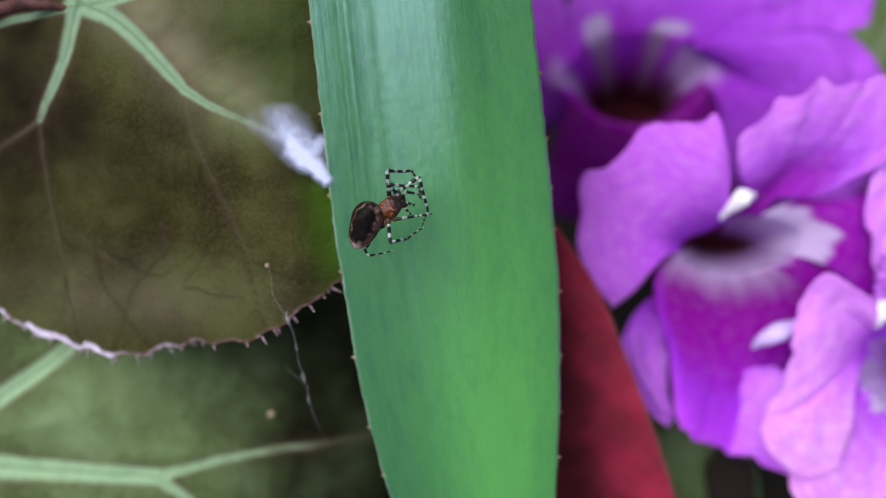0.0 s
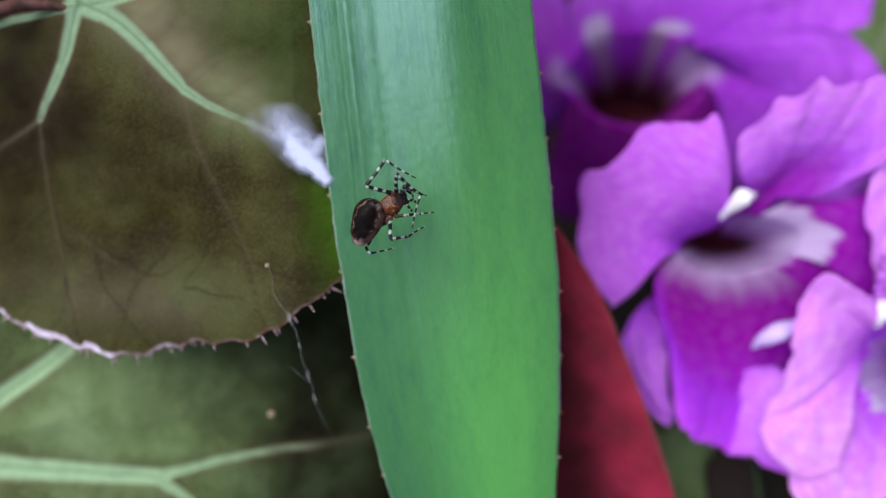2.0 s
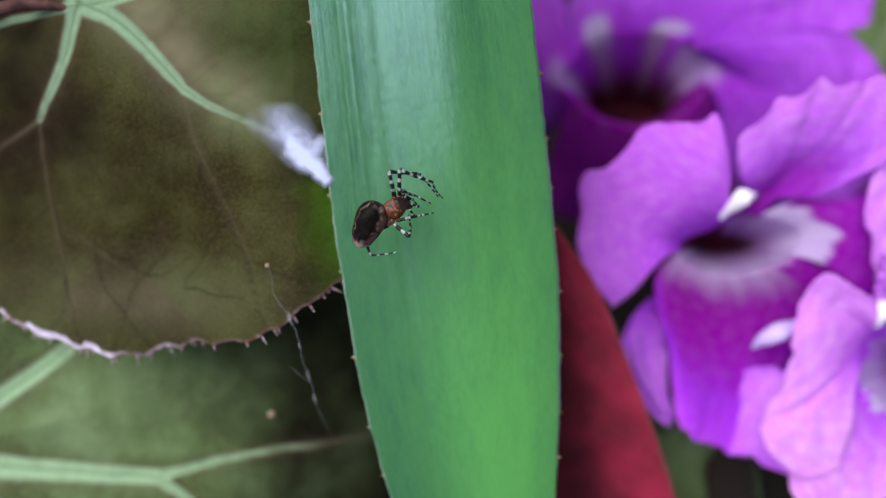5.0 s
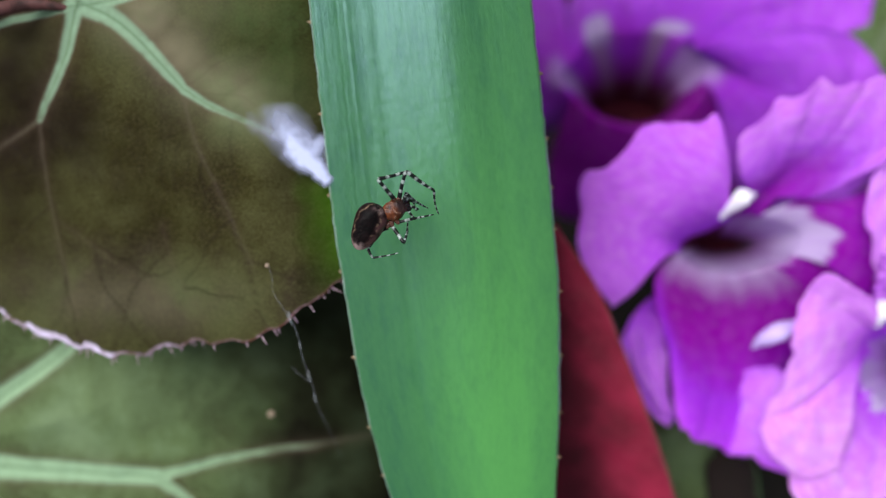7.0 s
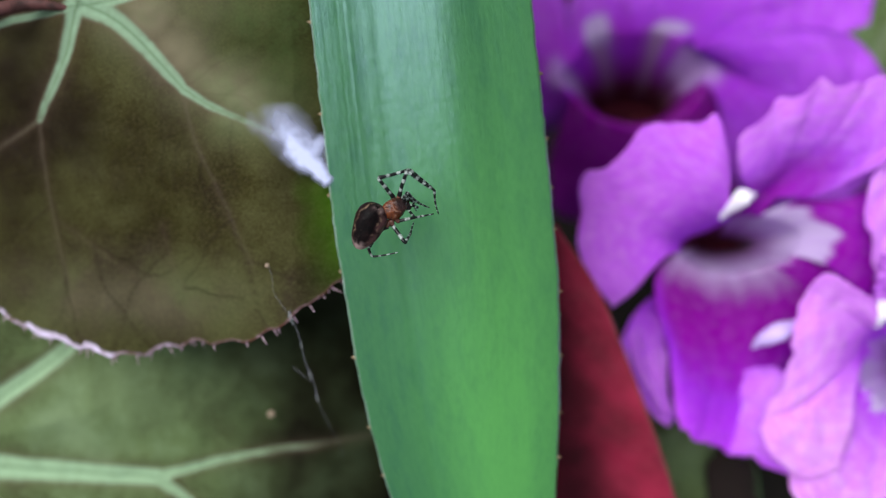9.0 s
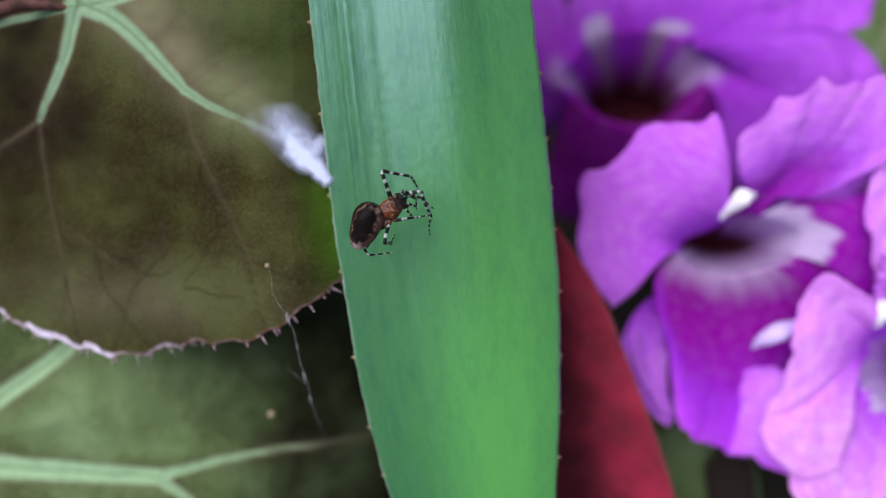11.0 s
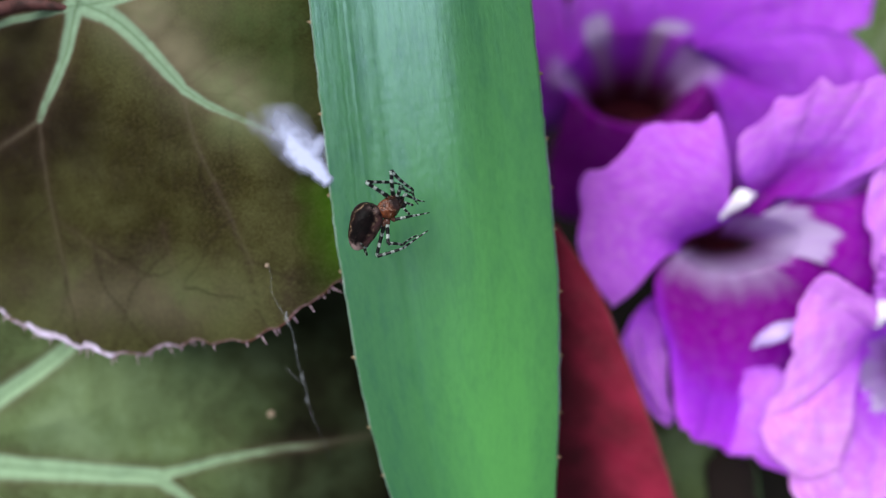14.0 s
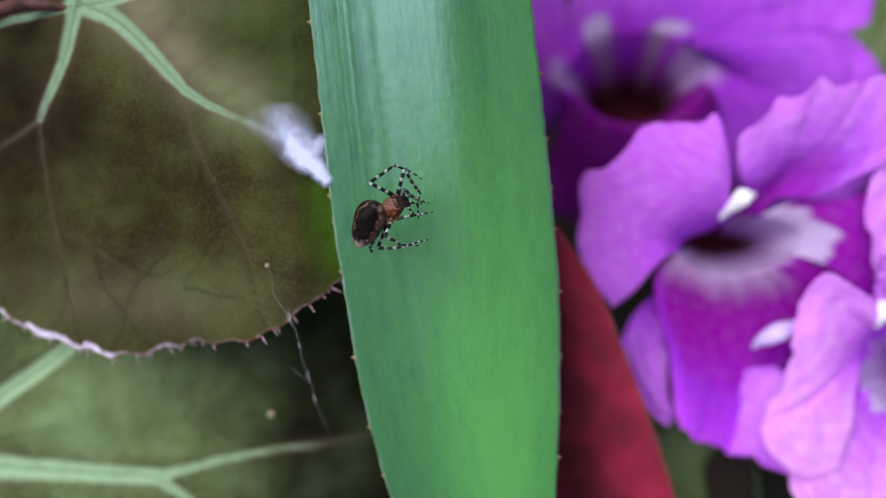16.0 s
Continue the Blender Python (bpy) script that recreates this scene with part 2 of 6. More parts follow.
def strap_leaf():
    ys = (-66, -58, -46, -38, -30.6, -25.4, -20.5, -15.6, -10.7, -5.3, 0, 7.1, 14.1, 21.4, 28.3, 60, 100, 150, 190)
    cx = (9.2, 8.2, 6.4, 5.1, 3.67, 3.03, 2.46, 1.94, 1.52, 1.01, 0.37, -0.36, -1.08, -1.87, -2.56, -5.6, -9, -13, -16)
    hw = (0.2, 3.4, 6.8, 8.6, 10.18, 10.94, 11.62, 12.12, 12.45, 12.73, 12.94, 12.95, 12.89, 12.8, 12.74, 12.9, 13.5, 14.5, 17)
    zz = (-13, -10, -6.6, -4.9, -3.67, -3.05, -2.46, -1.87, -1.29, -0.64, 0, 0.86, 1.7, 2.57, 3.39, 5.2, -6, -62, -141)
    y = np.concatenate([np.linspace(-66, -32, 60), np.linspace(-31.5, 33, 180), np.linspace(34, 190, 80)])
    c, w, z = spline(ys, cx, y), np.maximum(spline(ys, hw, y), 0.15), spline(ys, zz, y)
    u = np.linspace(-1, 1, 161)
    u = np.sign(u) * (1 - (1 - np.abs(u)) ** 1.25)
    w = w + 0.16 * fbm(y, 0 * y, 0.35, 3.0) + 0.05 * fbm(y, 0 * y, 1.6, 8.0)
    c = c + 0.10 * fbm(y, 0 * y, 0.22, 5.0)
    U, Y = np.meshgrid(u, y)
    W = w[:, None]
    x = c[:, None] + U * W
    crown = z[:, None] + np.where(U < 0, 0.5, 1.3) * (np.abs(U) ** 2.2) * (W / 13) - 0.5
    arch = np.clip((Y + 22) / 34, 0, 1)
    fold = 0.75 * arch * np.exp(-((U - 0.22) / 0.36) ** 2) - 0.35 * arch * np.exp(-((U + 0.56) / 0.26) ** 2) - 0.10 * np.exp(-((U + 0.40) / 0.07) ** 2) - 0.08 * np.exp(-((U - 0.55) / 0.2) ** 2)
    bow = -0.55 * np.clip((Y - 2) / 26, 0, 3) ** 2  # the upper part arches away
    zc = z[:, None] - 0.5 + bow + np.where(U < 0, 0.35, -1.7) * (np.abs(U) ** 2.0) * (W / 13) + fold * (W / 13)
    x = x * (90.5 - zc) / (90.5 - crown)
    fine = np.array([noise.fractal((a * 2.4, 0.3, 1.7), 1.0, 2.0, 3) for a in np.linspace(-13, 13, 400)])
    streak = np.interp(U * 13 + 0.12 * np.sin(Y * 0.07), np.linspace(-13, 13, 400), fine)
    zc += (0.032 * streak * (0.35 + 0.65 * np.exp(-((U + 0.65) / 0.35) ** 2)) + 0.022 * fbm(x * 0.8, Y, 1.1, 6.0)) * np.clip((Y + 12) / 22, 0.12, 1)
    edge = np.clip((np.abs(U) - 0.978) / 0.02, 0, 1)
    zc -= 0.35 * edge
    top = np.stack([x, Y, zc], -1)
    under = top.copy()
    thick = 1.5 * (1 - np.abs(U) ** 4) + 0.25
    under[..., 2] -= thick
    loop = np.concatenate([top, under[:, ::-1]], 1)
    UV = np.stack([np.concatenate([U * 13, U[:, ::-1] * 13], 1), np.concatenate([Y, Y], 1)], -1)
    rim = np.concatenate([edge, edge[:, ::-1]], 1) * np.concatenate([np.where(U < 0, 0.85, 0.55)] * 2, 1)
    # brighter yellow-green towards the lower end and across the right half
    bright_green = np.clip((24 - Y) / 44, 0, 1) * np.exp(-((U - 0.32) / 0.68) ** 2) + 0.22 * np.clip(U * 1.6, 0, 1)
    bright_green = np.concatenate([bright_green, bright_green[:, ::-1]], 1)
    leaf = thing("strap_leaf", "long glossy green strap leaf with spined margins", "leaf", kind="")
    part("blade", sheet("blade", loop, GREEN, UV, {"rim": rim, "bright_green": bright_green}, ring=True), leaf)
    # small brown hooked spines on both margins, each its own part
    th = np.linspace(0, 2 * np.pi, 6, endpoint=False)
    rings = []
    for d, r in ((0.0, 0.22), (0.22, 0.16), (0.42, 0.08), (0.55, 0.015)):
        rings.append(np.stack([np.full(6, d), -0.5 * d * d + r * 1.4 * np.cos(th), r * np.sin(th)], -1))
    spine = sheet("spine", np.array(rings), SPINE, ring=True)
    for side, spots in ((-1, SPINES_L), (1, SPINES_R)):
        for k, s in enumerate(spots):
            i = int(np.argmin(np.abs(y - s)))
            e = top[i, 0 if side < 0 else -1]
            ob = part("spine", spine, leaf)
            ob.location = Vector((e[0] - side * 0.12, e[1], e[2] - 0.15)) * MM
            ob.rotation_euler = (0.2 * (k % 3), 0, (math.pi if side < 0 else 0) + side * 0.3)
            ob.scale = (0.8 + 0.25 * ((k * 7) % 4) / 3, (1 if side > 0 else -1), 1)
    return leaf


# ---------------------------------------------------------------- begonia leaves
def begonia_leaf(label, centre, radius, lobes, sinus, veins, mat, tilt=(0, 0), dome=1.0, petiole=None, hair=True, seed=1.0, rim_show=1.0, droop=0.0, fresh_at=(99, 1, 0, 1), tuck=999, outer_shade=0.0, patches=(), lilac=None, trims=()):
    """A broad toothed leaf. radius: mm; lobes: (amount, count, phase) of its outline; sinus: direction of the notch, degrees;
    veins: (width at start, width at end, greenness at start, at end, places...) in mm from the centre."""
    nr, nt = 210, 620
    rho = np.linspace(0.0, 1.0, nr)[:, None] ** 0.85
    th = np.linspace(0, 2 * np.pi, nt, endpoint=False)[None]
    R = radius * np.ones_like(th)
    for amount, count, phase in lobes:
        R = R + radius * amount * np.cos(count * th - phase)
    off = np.angle(np.exp(1j * (th - radians(sinus))))
    R = R * (1 - 0.93 * np.exp(-(off / 0.24) ** 2))
    for amount, at, spread in trims:
        R = R + amount * np.exp(-(np.angle(np.exp(1j * (th - radians(at)))) / radians(spread)) ** 2)
    R = R + 0.28 * (1 - np.abs(np.sin(th * 31))) ** 2 + 0.22 * np.sin(th * 57 + 1)
    x, y = rho * R * np.cos(th), rho * R * np.sin(th)
    vein, halo, line, sink = [np.zeros_like(x) for _ in range(4)]
    nearest = np.full_like(x, 99.0)
    for w0, w1, g0, g1, *pts in veins:
        pts = np.asarray(pts, float)
        q = np.linspace(0, len(pts) - 1, (len(pts) - 1) * 6 + 1)
        c = spline(np.arange(len(pts)), pts, q)
        for k in range(len(c) - 1):
            a, d = c[k], c[k + 1] - c[k]
            s = np.clip(((x - a[0]) * d[0] + (y - a[1]) * d[1]) / (d @ d), 0, 1)
            dist = np.hypot(x - a[0] - s * d[0], y - a[1] - s * d[1])
            f = (k + s) / (len(c) - 1)
            w, g = w0 + (w1 - w0) * f, g0 + (g1 - g0) * f
            soft_edge = np.clip((1.6 - dist / w) / 1.1, 0, 1)
            vein = np.maximum(vein, g * soft_edge**2 * (3 - 2 * soft_edge))
            halo = np.maximum(halo, (0.3 + 0.7 * g) * np.exp(-(dist / (1.7 * w + 0.4)) ** 2))
            line = np.maximum(line, g * np.exp(-(dist / (0.16 * w + 0.03)) ** 2))
            sink = np.maximum(sink, (0.3 + 0.7 * g) * (0.35 + 0.5 * w) * np.exp(-(dist / (1.2 * w + 0.3)) ** 2))
            nearest = np.minimum(nearest, dist)
    # fine dark side veins that wander off the main ones
    rng, net = random.Random(int(seed * 31)), np.zeros_like(x)
    twigs = []
    for w0, w1, g0, g1, *pts in veins:
        for q in range(5 if len(pts) > 3 else 2):
            k = rng.uniform(0.15, len(pts) - 1.01)
            a, e = np.asarray(pts[int(k)], float), np.asarray(pts[int(k) + 1], float)
            way = math.atan2(*(e - a)[::-1])
            twigs.append((a + (e - a) * (k % 1), way + rng.choice((-1, 1)) * rng.uniform(0.5, 1.0), rng.uniform(9, 20), 0.11))
    for start, way, reach, thick in twigs[:60]:
        c, steps = [start], max(4, int(reach / 1.6))
        for q in range(steps):
            way += rng.uniform(-0.5, 0.5)
            c.append(c[-1] + 1.6 * np.array((math.cos(way), math.sin(way))))
            if thick > 0.1 and q > 1 and rng.random() < 0.35 and len(twigs) < 150:
                twigs.append((c[-1], way + rng.choice((-1, 1)) * rng.uniform(0.5, 1.1), rng.uniform(4, 9), 0.075))
        for k in range(len(c) - 1):
            a, d = c[k], c[k + 1] - c[k]
            near = (np.abs(x - a[0]) < 3) & (np.abs(y - a[1]) < 3)
            if not near.any():
                continue
            px, py = x[near], y[near]
            s = np.clip(((px - a[0]) * d[0] + (py - a[1]) * d[1]) / (d @ d), 0, 1)
            dist = np.hypot(px - a[0] - s * d[0], py - a[1] - s * d[1])
            net[near] = np.maximum(net[near], np.exp(-(dist / (thick * 1.35)) ** 2) * (1 - 0.6 * k / len(c)))
    net = net * np.clip((-y - 12) / 8, 0.2, 1)
    puff = 1 - np.exp(-(nearest / 9.0) ** 2)
    z = dome * (1.6 * puff - 3.0 * rho**2) - 0.55 * sink
    z = z + 0.8 * rho**2 * np.sin(th * 7 + seed) + 0.5 * rho**3 * np.sin(th * 13 + 2 * seed)
    z = z + 0.45 * fbm(x, y, 0.16, seed) - droop * np.clip(rho - 0.72, 0, 1) ** 2 * 16
    z = z + tilt[0] * np.minimum(x, tuck) + tilt[1] * y - 0.36 * np.clip(x - tuck - 2.5, 0, None)
    p = np.stack([x, y, z], -1)
    if lilac:
        aside = np.angle(np.exp(1j * (th - radians(lilac[0])))) / radians(lilac[1])
        wide = np.exp(-aside**4) * np.clip(0.65 + 0.5 * np.sin(th * 23 + 0.6) * np.sin(th * 9 + 2) + 0.5 * fbm(th * 40, 0 * th, 1.0, 2.0), 0.1, 1.6) + 0.10 * np.abs(np.sin(th * 41)) ** 6
    else:
        wide = 0.2 + 0 * th
    rim = np.clip((rho - 0.992 + 0.016 * wide) / 0.008, 0, 1) * rim_show * np.ones_like(x)
    uv = np.stack([x + 40 * seed, y], -1)
    fresh = np.clip((x - fresh_at[0] + 0.9 * fbm(x, y, 0.25, 2.0)) / fresh_at[1], 0, 1) ** 1.5 * np.exp(-((y - fresh_at[2]) / fresh_at[3]) ** 2)
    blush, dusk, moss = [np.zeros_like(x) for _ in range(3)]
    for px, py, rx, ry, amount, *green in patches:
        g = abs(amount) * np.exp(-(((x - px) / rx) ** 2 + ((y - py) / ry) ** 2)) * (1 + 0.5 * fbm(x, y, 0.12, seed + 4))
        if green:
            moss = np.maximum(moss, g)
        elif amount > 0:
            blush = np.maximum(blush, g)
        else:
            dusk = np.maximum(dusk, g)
    leaf = thing("begonia_leaf", label, "leaf", centre)
    blade = part("blade", sheet("blade", p, mat, uv, {"vein": vein, "halo": halo, "line": line, "rim": rim, "fresh": fresh, "net": net, "outer_shade": outer_shade * np.clip((rho - 0.57 + 0.05 * fbm(x, y, 0.07, seed)) / 0.22, 0, 1), "blush": np.clip(blush, 0, 1), "dusk": np.clip(dusk, 0, 1), "moss": np.clip(moss, 0, 1), "lilac": np.clip(wide * 1.6 - 0.1, 0, 1) + 0 * x}, ring=True), leaf)
    thicken(blade, 0.35)
    if petiole:
        part("petiole", tube("petiole", *petiole), leaf, "hairy red stalk")
    if hair:
        rng = random.Random(int(seed * 17))
        vs, fs = [], []
        for k in range(0, nt):
            if rng.random() > (0.85 if abs(math.sin(th[0, k] * 31)) < 0.16 else 0.14):
                continue
            e, r = p[-1, k], np.array((math.cos(th[0, k]), math.sin(th[0, k]), 0))
            r = r + np.array((rng.uniform(-0.5, 0.5), rng.uniform(-0.5, 0.5), rng.uniform(-0.3, 0.6)))
            r /= np.linalg.norm(r)
            s = np.cross(r, (0, 0, 1.0))
            long, b = rng.choice((0.6, 0.8, 1.0, 1.5)), len(vs)
            for d, t in ((-0.1, 0.20), (0.45, 0.10), (1.0, 0.02)):
                for q in range(4):
                    o = s * math.cos(q * math.pi / 2) + np.array((0, 0, 1.0)) * math.sin(q * math.pi / 2)
                    vs.append(e + r * d * long + o * t + np.array((0, 0, -0.15)))
            for ring in range(2):
                for q in range(4):
                    fs.append((b + ring * 4 + q, b + ring * 4 + (q + 1) % 4, b + ring * 4 + 4 + (q + 1) % 4, b + ring * 4 + 4 + q))
        part("margin_hairs", mesh_from("margin_hairs", vs, fs, HAIR), leaf, "short pale pink hairs along the leaf margin", "stuff")
    return leaf


def rel(c, *pts):
    return [(p[0] - c[0], p[1] - c[1]) for p in pts]


def begonia_leaves():
    c = (-44.11, 29.38, -2.5)
    v = lambda *pts: rel(c, *pts)
    veins = [
        (1.30, 0.64, 1.0, 0.85, *v((-44.34, 30.1), (-38.6, 27.1), (-32.6, 21.0), (-31.0, 19.15))),
        (0.66, 0.48, 0.90, 0.50, *v((-31.0, 19.15), (-27.75, 17.15), (-23.87, 15.35))),
        (0.48, 0.40, 0.50, 0.10, *v((-23.87, 15.35), (-18.89, 13.17), (-12.99, 9.44))),
        (0.32, 0.14, 0.12, 0.06, *v((-31.13, 18.72), (-29.86, 13.67), (-26.83, 6.88), (-22.77, -1.98))),
        (1.05, 0.50, 1.0, 0.55, *v((-44.36, 29.55), (-47.05, 22.06), (-50.03, 16.11))),
        (0.32, 0.14, 0.12, 0.06, *v((-50.03, 16.11), (-49.59, 10.02), (-48.57, 1.50), (-46.34, -8.56))),
        (0.40, 0.15, 0.2, 0.04, *v((-50.03, 16.11), (-56.27, 12.85), (-63.98, 8.13))),
        (0.16, 0.10, 0.02, 0.0, *v((-34.5, 3.0), (-33.0, -3.0), (-29.5, -8.6))),
        (0.16, 0.10, 0.02, 0.0, *v((-48.9, 4.0), (-41.5, -1.0), (-36.0, -6.5))),
        (0.60, 0.40, 0.9, 0.7, *v((-44.36, 29.55), (-49.77, 28.65), (-55.30, 27.86), (-67.77, 24.02))),
        (1.00, 0.40, 1.0, 0.6, *v((-44.36, 29.55), (-37.61, 30.21), (-25.33, 33.04), (-14.48, 35.62))),
        (1.00, 0.40, 1.0, 0.6, *v((-44.36, 29.55), (-40.20, 37.97), (-35.34, 49.04))),
    ]
    begonia_leaf("bronze-green begonia leaf with pale green veins and a hairy pink margin", c, 38.0, ((0.237, 1, -0.52), (0.012, 11, 1.2), (0.008, 17, 0.4)), 150, veins, BEGONIA,
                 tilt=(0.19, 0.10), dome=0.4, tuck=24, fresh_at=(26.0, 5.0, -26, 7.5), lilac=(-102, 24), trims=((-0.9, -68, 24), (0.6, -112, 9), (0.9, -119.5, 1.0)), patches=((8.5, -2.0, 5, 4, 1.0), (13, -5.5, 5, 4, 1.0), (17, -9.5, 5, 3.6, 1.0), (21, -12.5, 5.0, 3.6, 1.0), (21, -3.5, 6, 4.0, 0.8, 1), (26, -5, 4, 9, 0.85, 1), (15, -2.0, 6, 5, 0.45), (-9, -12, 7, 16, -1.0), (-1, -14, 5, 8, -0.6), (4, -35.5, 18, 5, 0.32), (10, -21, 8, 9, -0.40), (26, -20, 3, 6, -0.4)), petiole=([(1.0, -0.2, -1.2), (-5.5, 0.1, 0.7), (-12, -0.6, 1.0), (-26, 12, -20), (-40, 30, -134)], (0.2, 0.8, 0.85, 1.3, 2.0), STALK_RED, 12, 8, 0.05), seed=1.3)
    c = (-75.83, -29.88, -18.0)
    veins = [
        (1.9, 1.2, 1.0, 1.0, *v((-75.83, -29.88), (-59.45, -31.24), (-41.47, -32.68))),
        (0.80, 0.20, 0.9, 0.02, *v((-41.47, -32.68), (-29.08, -29.88), (-17.90, -28.84), (-7.51, -28.68))),
        (0.95, 0.45, 0.9, 0.5, *v((-41.47, -32.68), (-36.28, -36.67), (-30.68, -43.87))),
        (1.7, 0.9, 1.0, 0.7, *v((-75.83, -29.88), (-64.24, -21.89), (-53.85, -14.30), (-44.27, -3.12))),
        (1.5, 0.8, 1.0, 0.7, *v((-75.83, -29.88), (-82.62, -12.70), (-85.01, 3.28))),
        (1.5, 0.8, 1.0, 0.7, *v((-75.83, -29.88), (-62.64, -43.07), (-53.05, -59.05))),
    ]
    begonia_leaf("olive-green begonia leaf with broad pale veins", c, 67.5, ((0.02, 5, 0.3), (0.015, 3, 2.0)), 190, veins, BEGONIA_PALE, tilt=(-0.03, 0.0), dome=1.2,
                 petiole=([(0, 0, -1), (-12, -2, -3), (-26, -6, -30), (-34, -10, -122)], (1.2, 1.5, 1.8, 2.2), STALK_RED), seed=2.2, rim_show=0.0, droop=6.0, hair=False, outer_shade=1.0, patches=((33, 10, 10, 6, 0.55), (22, 6, 7, 5, 0.35)))
    low = lambda: [
        (1.2, 0.6, 0.5, 0.3, (0, 0), (-10, -14), (-16, -32)),
        (1.0, 0.5, 0.5, 0.3, (0, 0), (18, -10), (30, -20)),
        (1.0, 0.5, 0.5, 0.3, (0, 0), (-14, 6), (-26, 10)),
        (1.0, 0.5, 0.5, 0.3, (0, 0), (8, 14), (14, 28)),
    ]
    begonia_leaf("shaded olive begonia leaf low behind the flowers", (29.0, -45.0, -46.0), 22, ((0.04, 5, 0.7),), 250, low(), BEGONIA_PALE,
                 petiole=([(0, 0, -1), (-2, -8, -6), (-6, -16, -36), (-10, -22, -93)], (1.2, 1.5, 1.8, 2.2), STALK_RED), seed=3.7, rim_show=0.8)
    begonia_leaf("olive begonia leaf behind the shaded flower", (108.0, 60.0, -80.0), 33, ((0.04, 5, 0.7),), 60, low(), BEGONIA_PALE,
                 petiole=([(0, 0, -1), (4, 7, -6), (8, 16, -26), (12, 22, -59)], (1.2, 1.5, 1.8, 2.2), STALK_RED), seed=4.9, rim_show=0.6)


def red_paint():
    p = Paint("leaf_wine_red", 0.5, 0.15)
    uv = p.coords((1, 1, 1), "UV")
    n = p.noise(uv, 0.12, 4.0, 0.6)
    g = p.noise(uv, 1.2, 5.0, 0.75)
    base = p.ramp(n, (0.35, (0.15, 0.008, 0.022)), (0.65, (0.37, 0.017, 0.058)))
    base = p.mix(p.ramp(g, (0.4, 0.0), (0.8, 0.5)), base, (0.38, 0.060, 0.090))
    # shade beside the strap leaf is put into the colour here
    base = p.mix(p.calc("MULTIPLY", p.attr("strap_shade"), p.ramp(n, (0.3, 0.95), (0.7, 0.65))), base, (0.032, 0.004, 0.008))
    p.color(p.mix(p.attr("rim"), base, (0.26, 0.08, 0.08)))
    p.bump(g, 0.4, 0.0002)
    return p.translucent((0.35, 0.01, 0.02), 0.12).m


def red_leaf():
    """A wine-red lance leaf whose tip lies under the strap leaf."""
    ys = (3.36, -1.12, -6.72, -13.44, -22.40, -33.60, -38.64, -53.76, -78.40, -112.00)
    cx = (15.90, 16.35, 17.02, 18.14, 20.05, 22.62, 23.86, 28.00, 34.72, 40.32)
    hw = (0.22, 3.36, 6.05, 7.84, 9.52, 10.98, 11.42, 12.32, 10.08, 5.60)
    zz = (-21.50, -21.50, -21.61, -22.06, -22.62, -23.74, -24.30, -31.02, -62.00, -139.50)
    y = np.linspace(3.36, -112, 220)
    c, w, z = [spline([-a for a in ys], v, -y) for v in (cx, hw, zz)]
    w = np.maximum(w, 0.15)
    u = np.linspace(-1, 1, 41)
    U, Y = np.meshgrid(u, y)
    x = c[:, None] + U * w[:, None]
    zc = z[:, None] + 1.2 * (1 - U**2) * (w[:, None] / 11) + (3.6 * (U - 1) - 6.0 * np.clip(-U + 0.2, 0, 2) ** 2) * (w[:, None] / 11) + 0.25 * np.sin(Y * 0.6 + U * 2) * U**2 + 0.3 * fbm(x, Y, 0.2, 5)
    rim = np.clip((np.abs(U) - 0.988) / 0.010, 0, 1)
    leaf = thing("red_leaf", "wine-red lance leaf with a thin pale margin", "leaf")
    thicken(part("blade", sheet("blade", np.stack([x, Y, zc], -1), red_paint(), np.stack([U * 10, Y], -1), {"rim": rim, "strap_shade": np.exp(-(np.clip(U + 0.20, 0, 2) / 0.50) ** 2)}), leaf), 0.5)
    k = (y < 0) & (y > -108)
    for side in (0, -1):
        way = np.stack([x[:, side], Y[:, side], zc[:, side] - 0.2], -1)[k][::6]
        part("margin", tube("margin", list(way), [0.09] * len(way), MARGIN, 6, 3, 0.15), leaf, "thin pale margin")
    return leaf


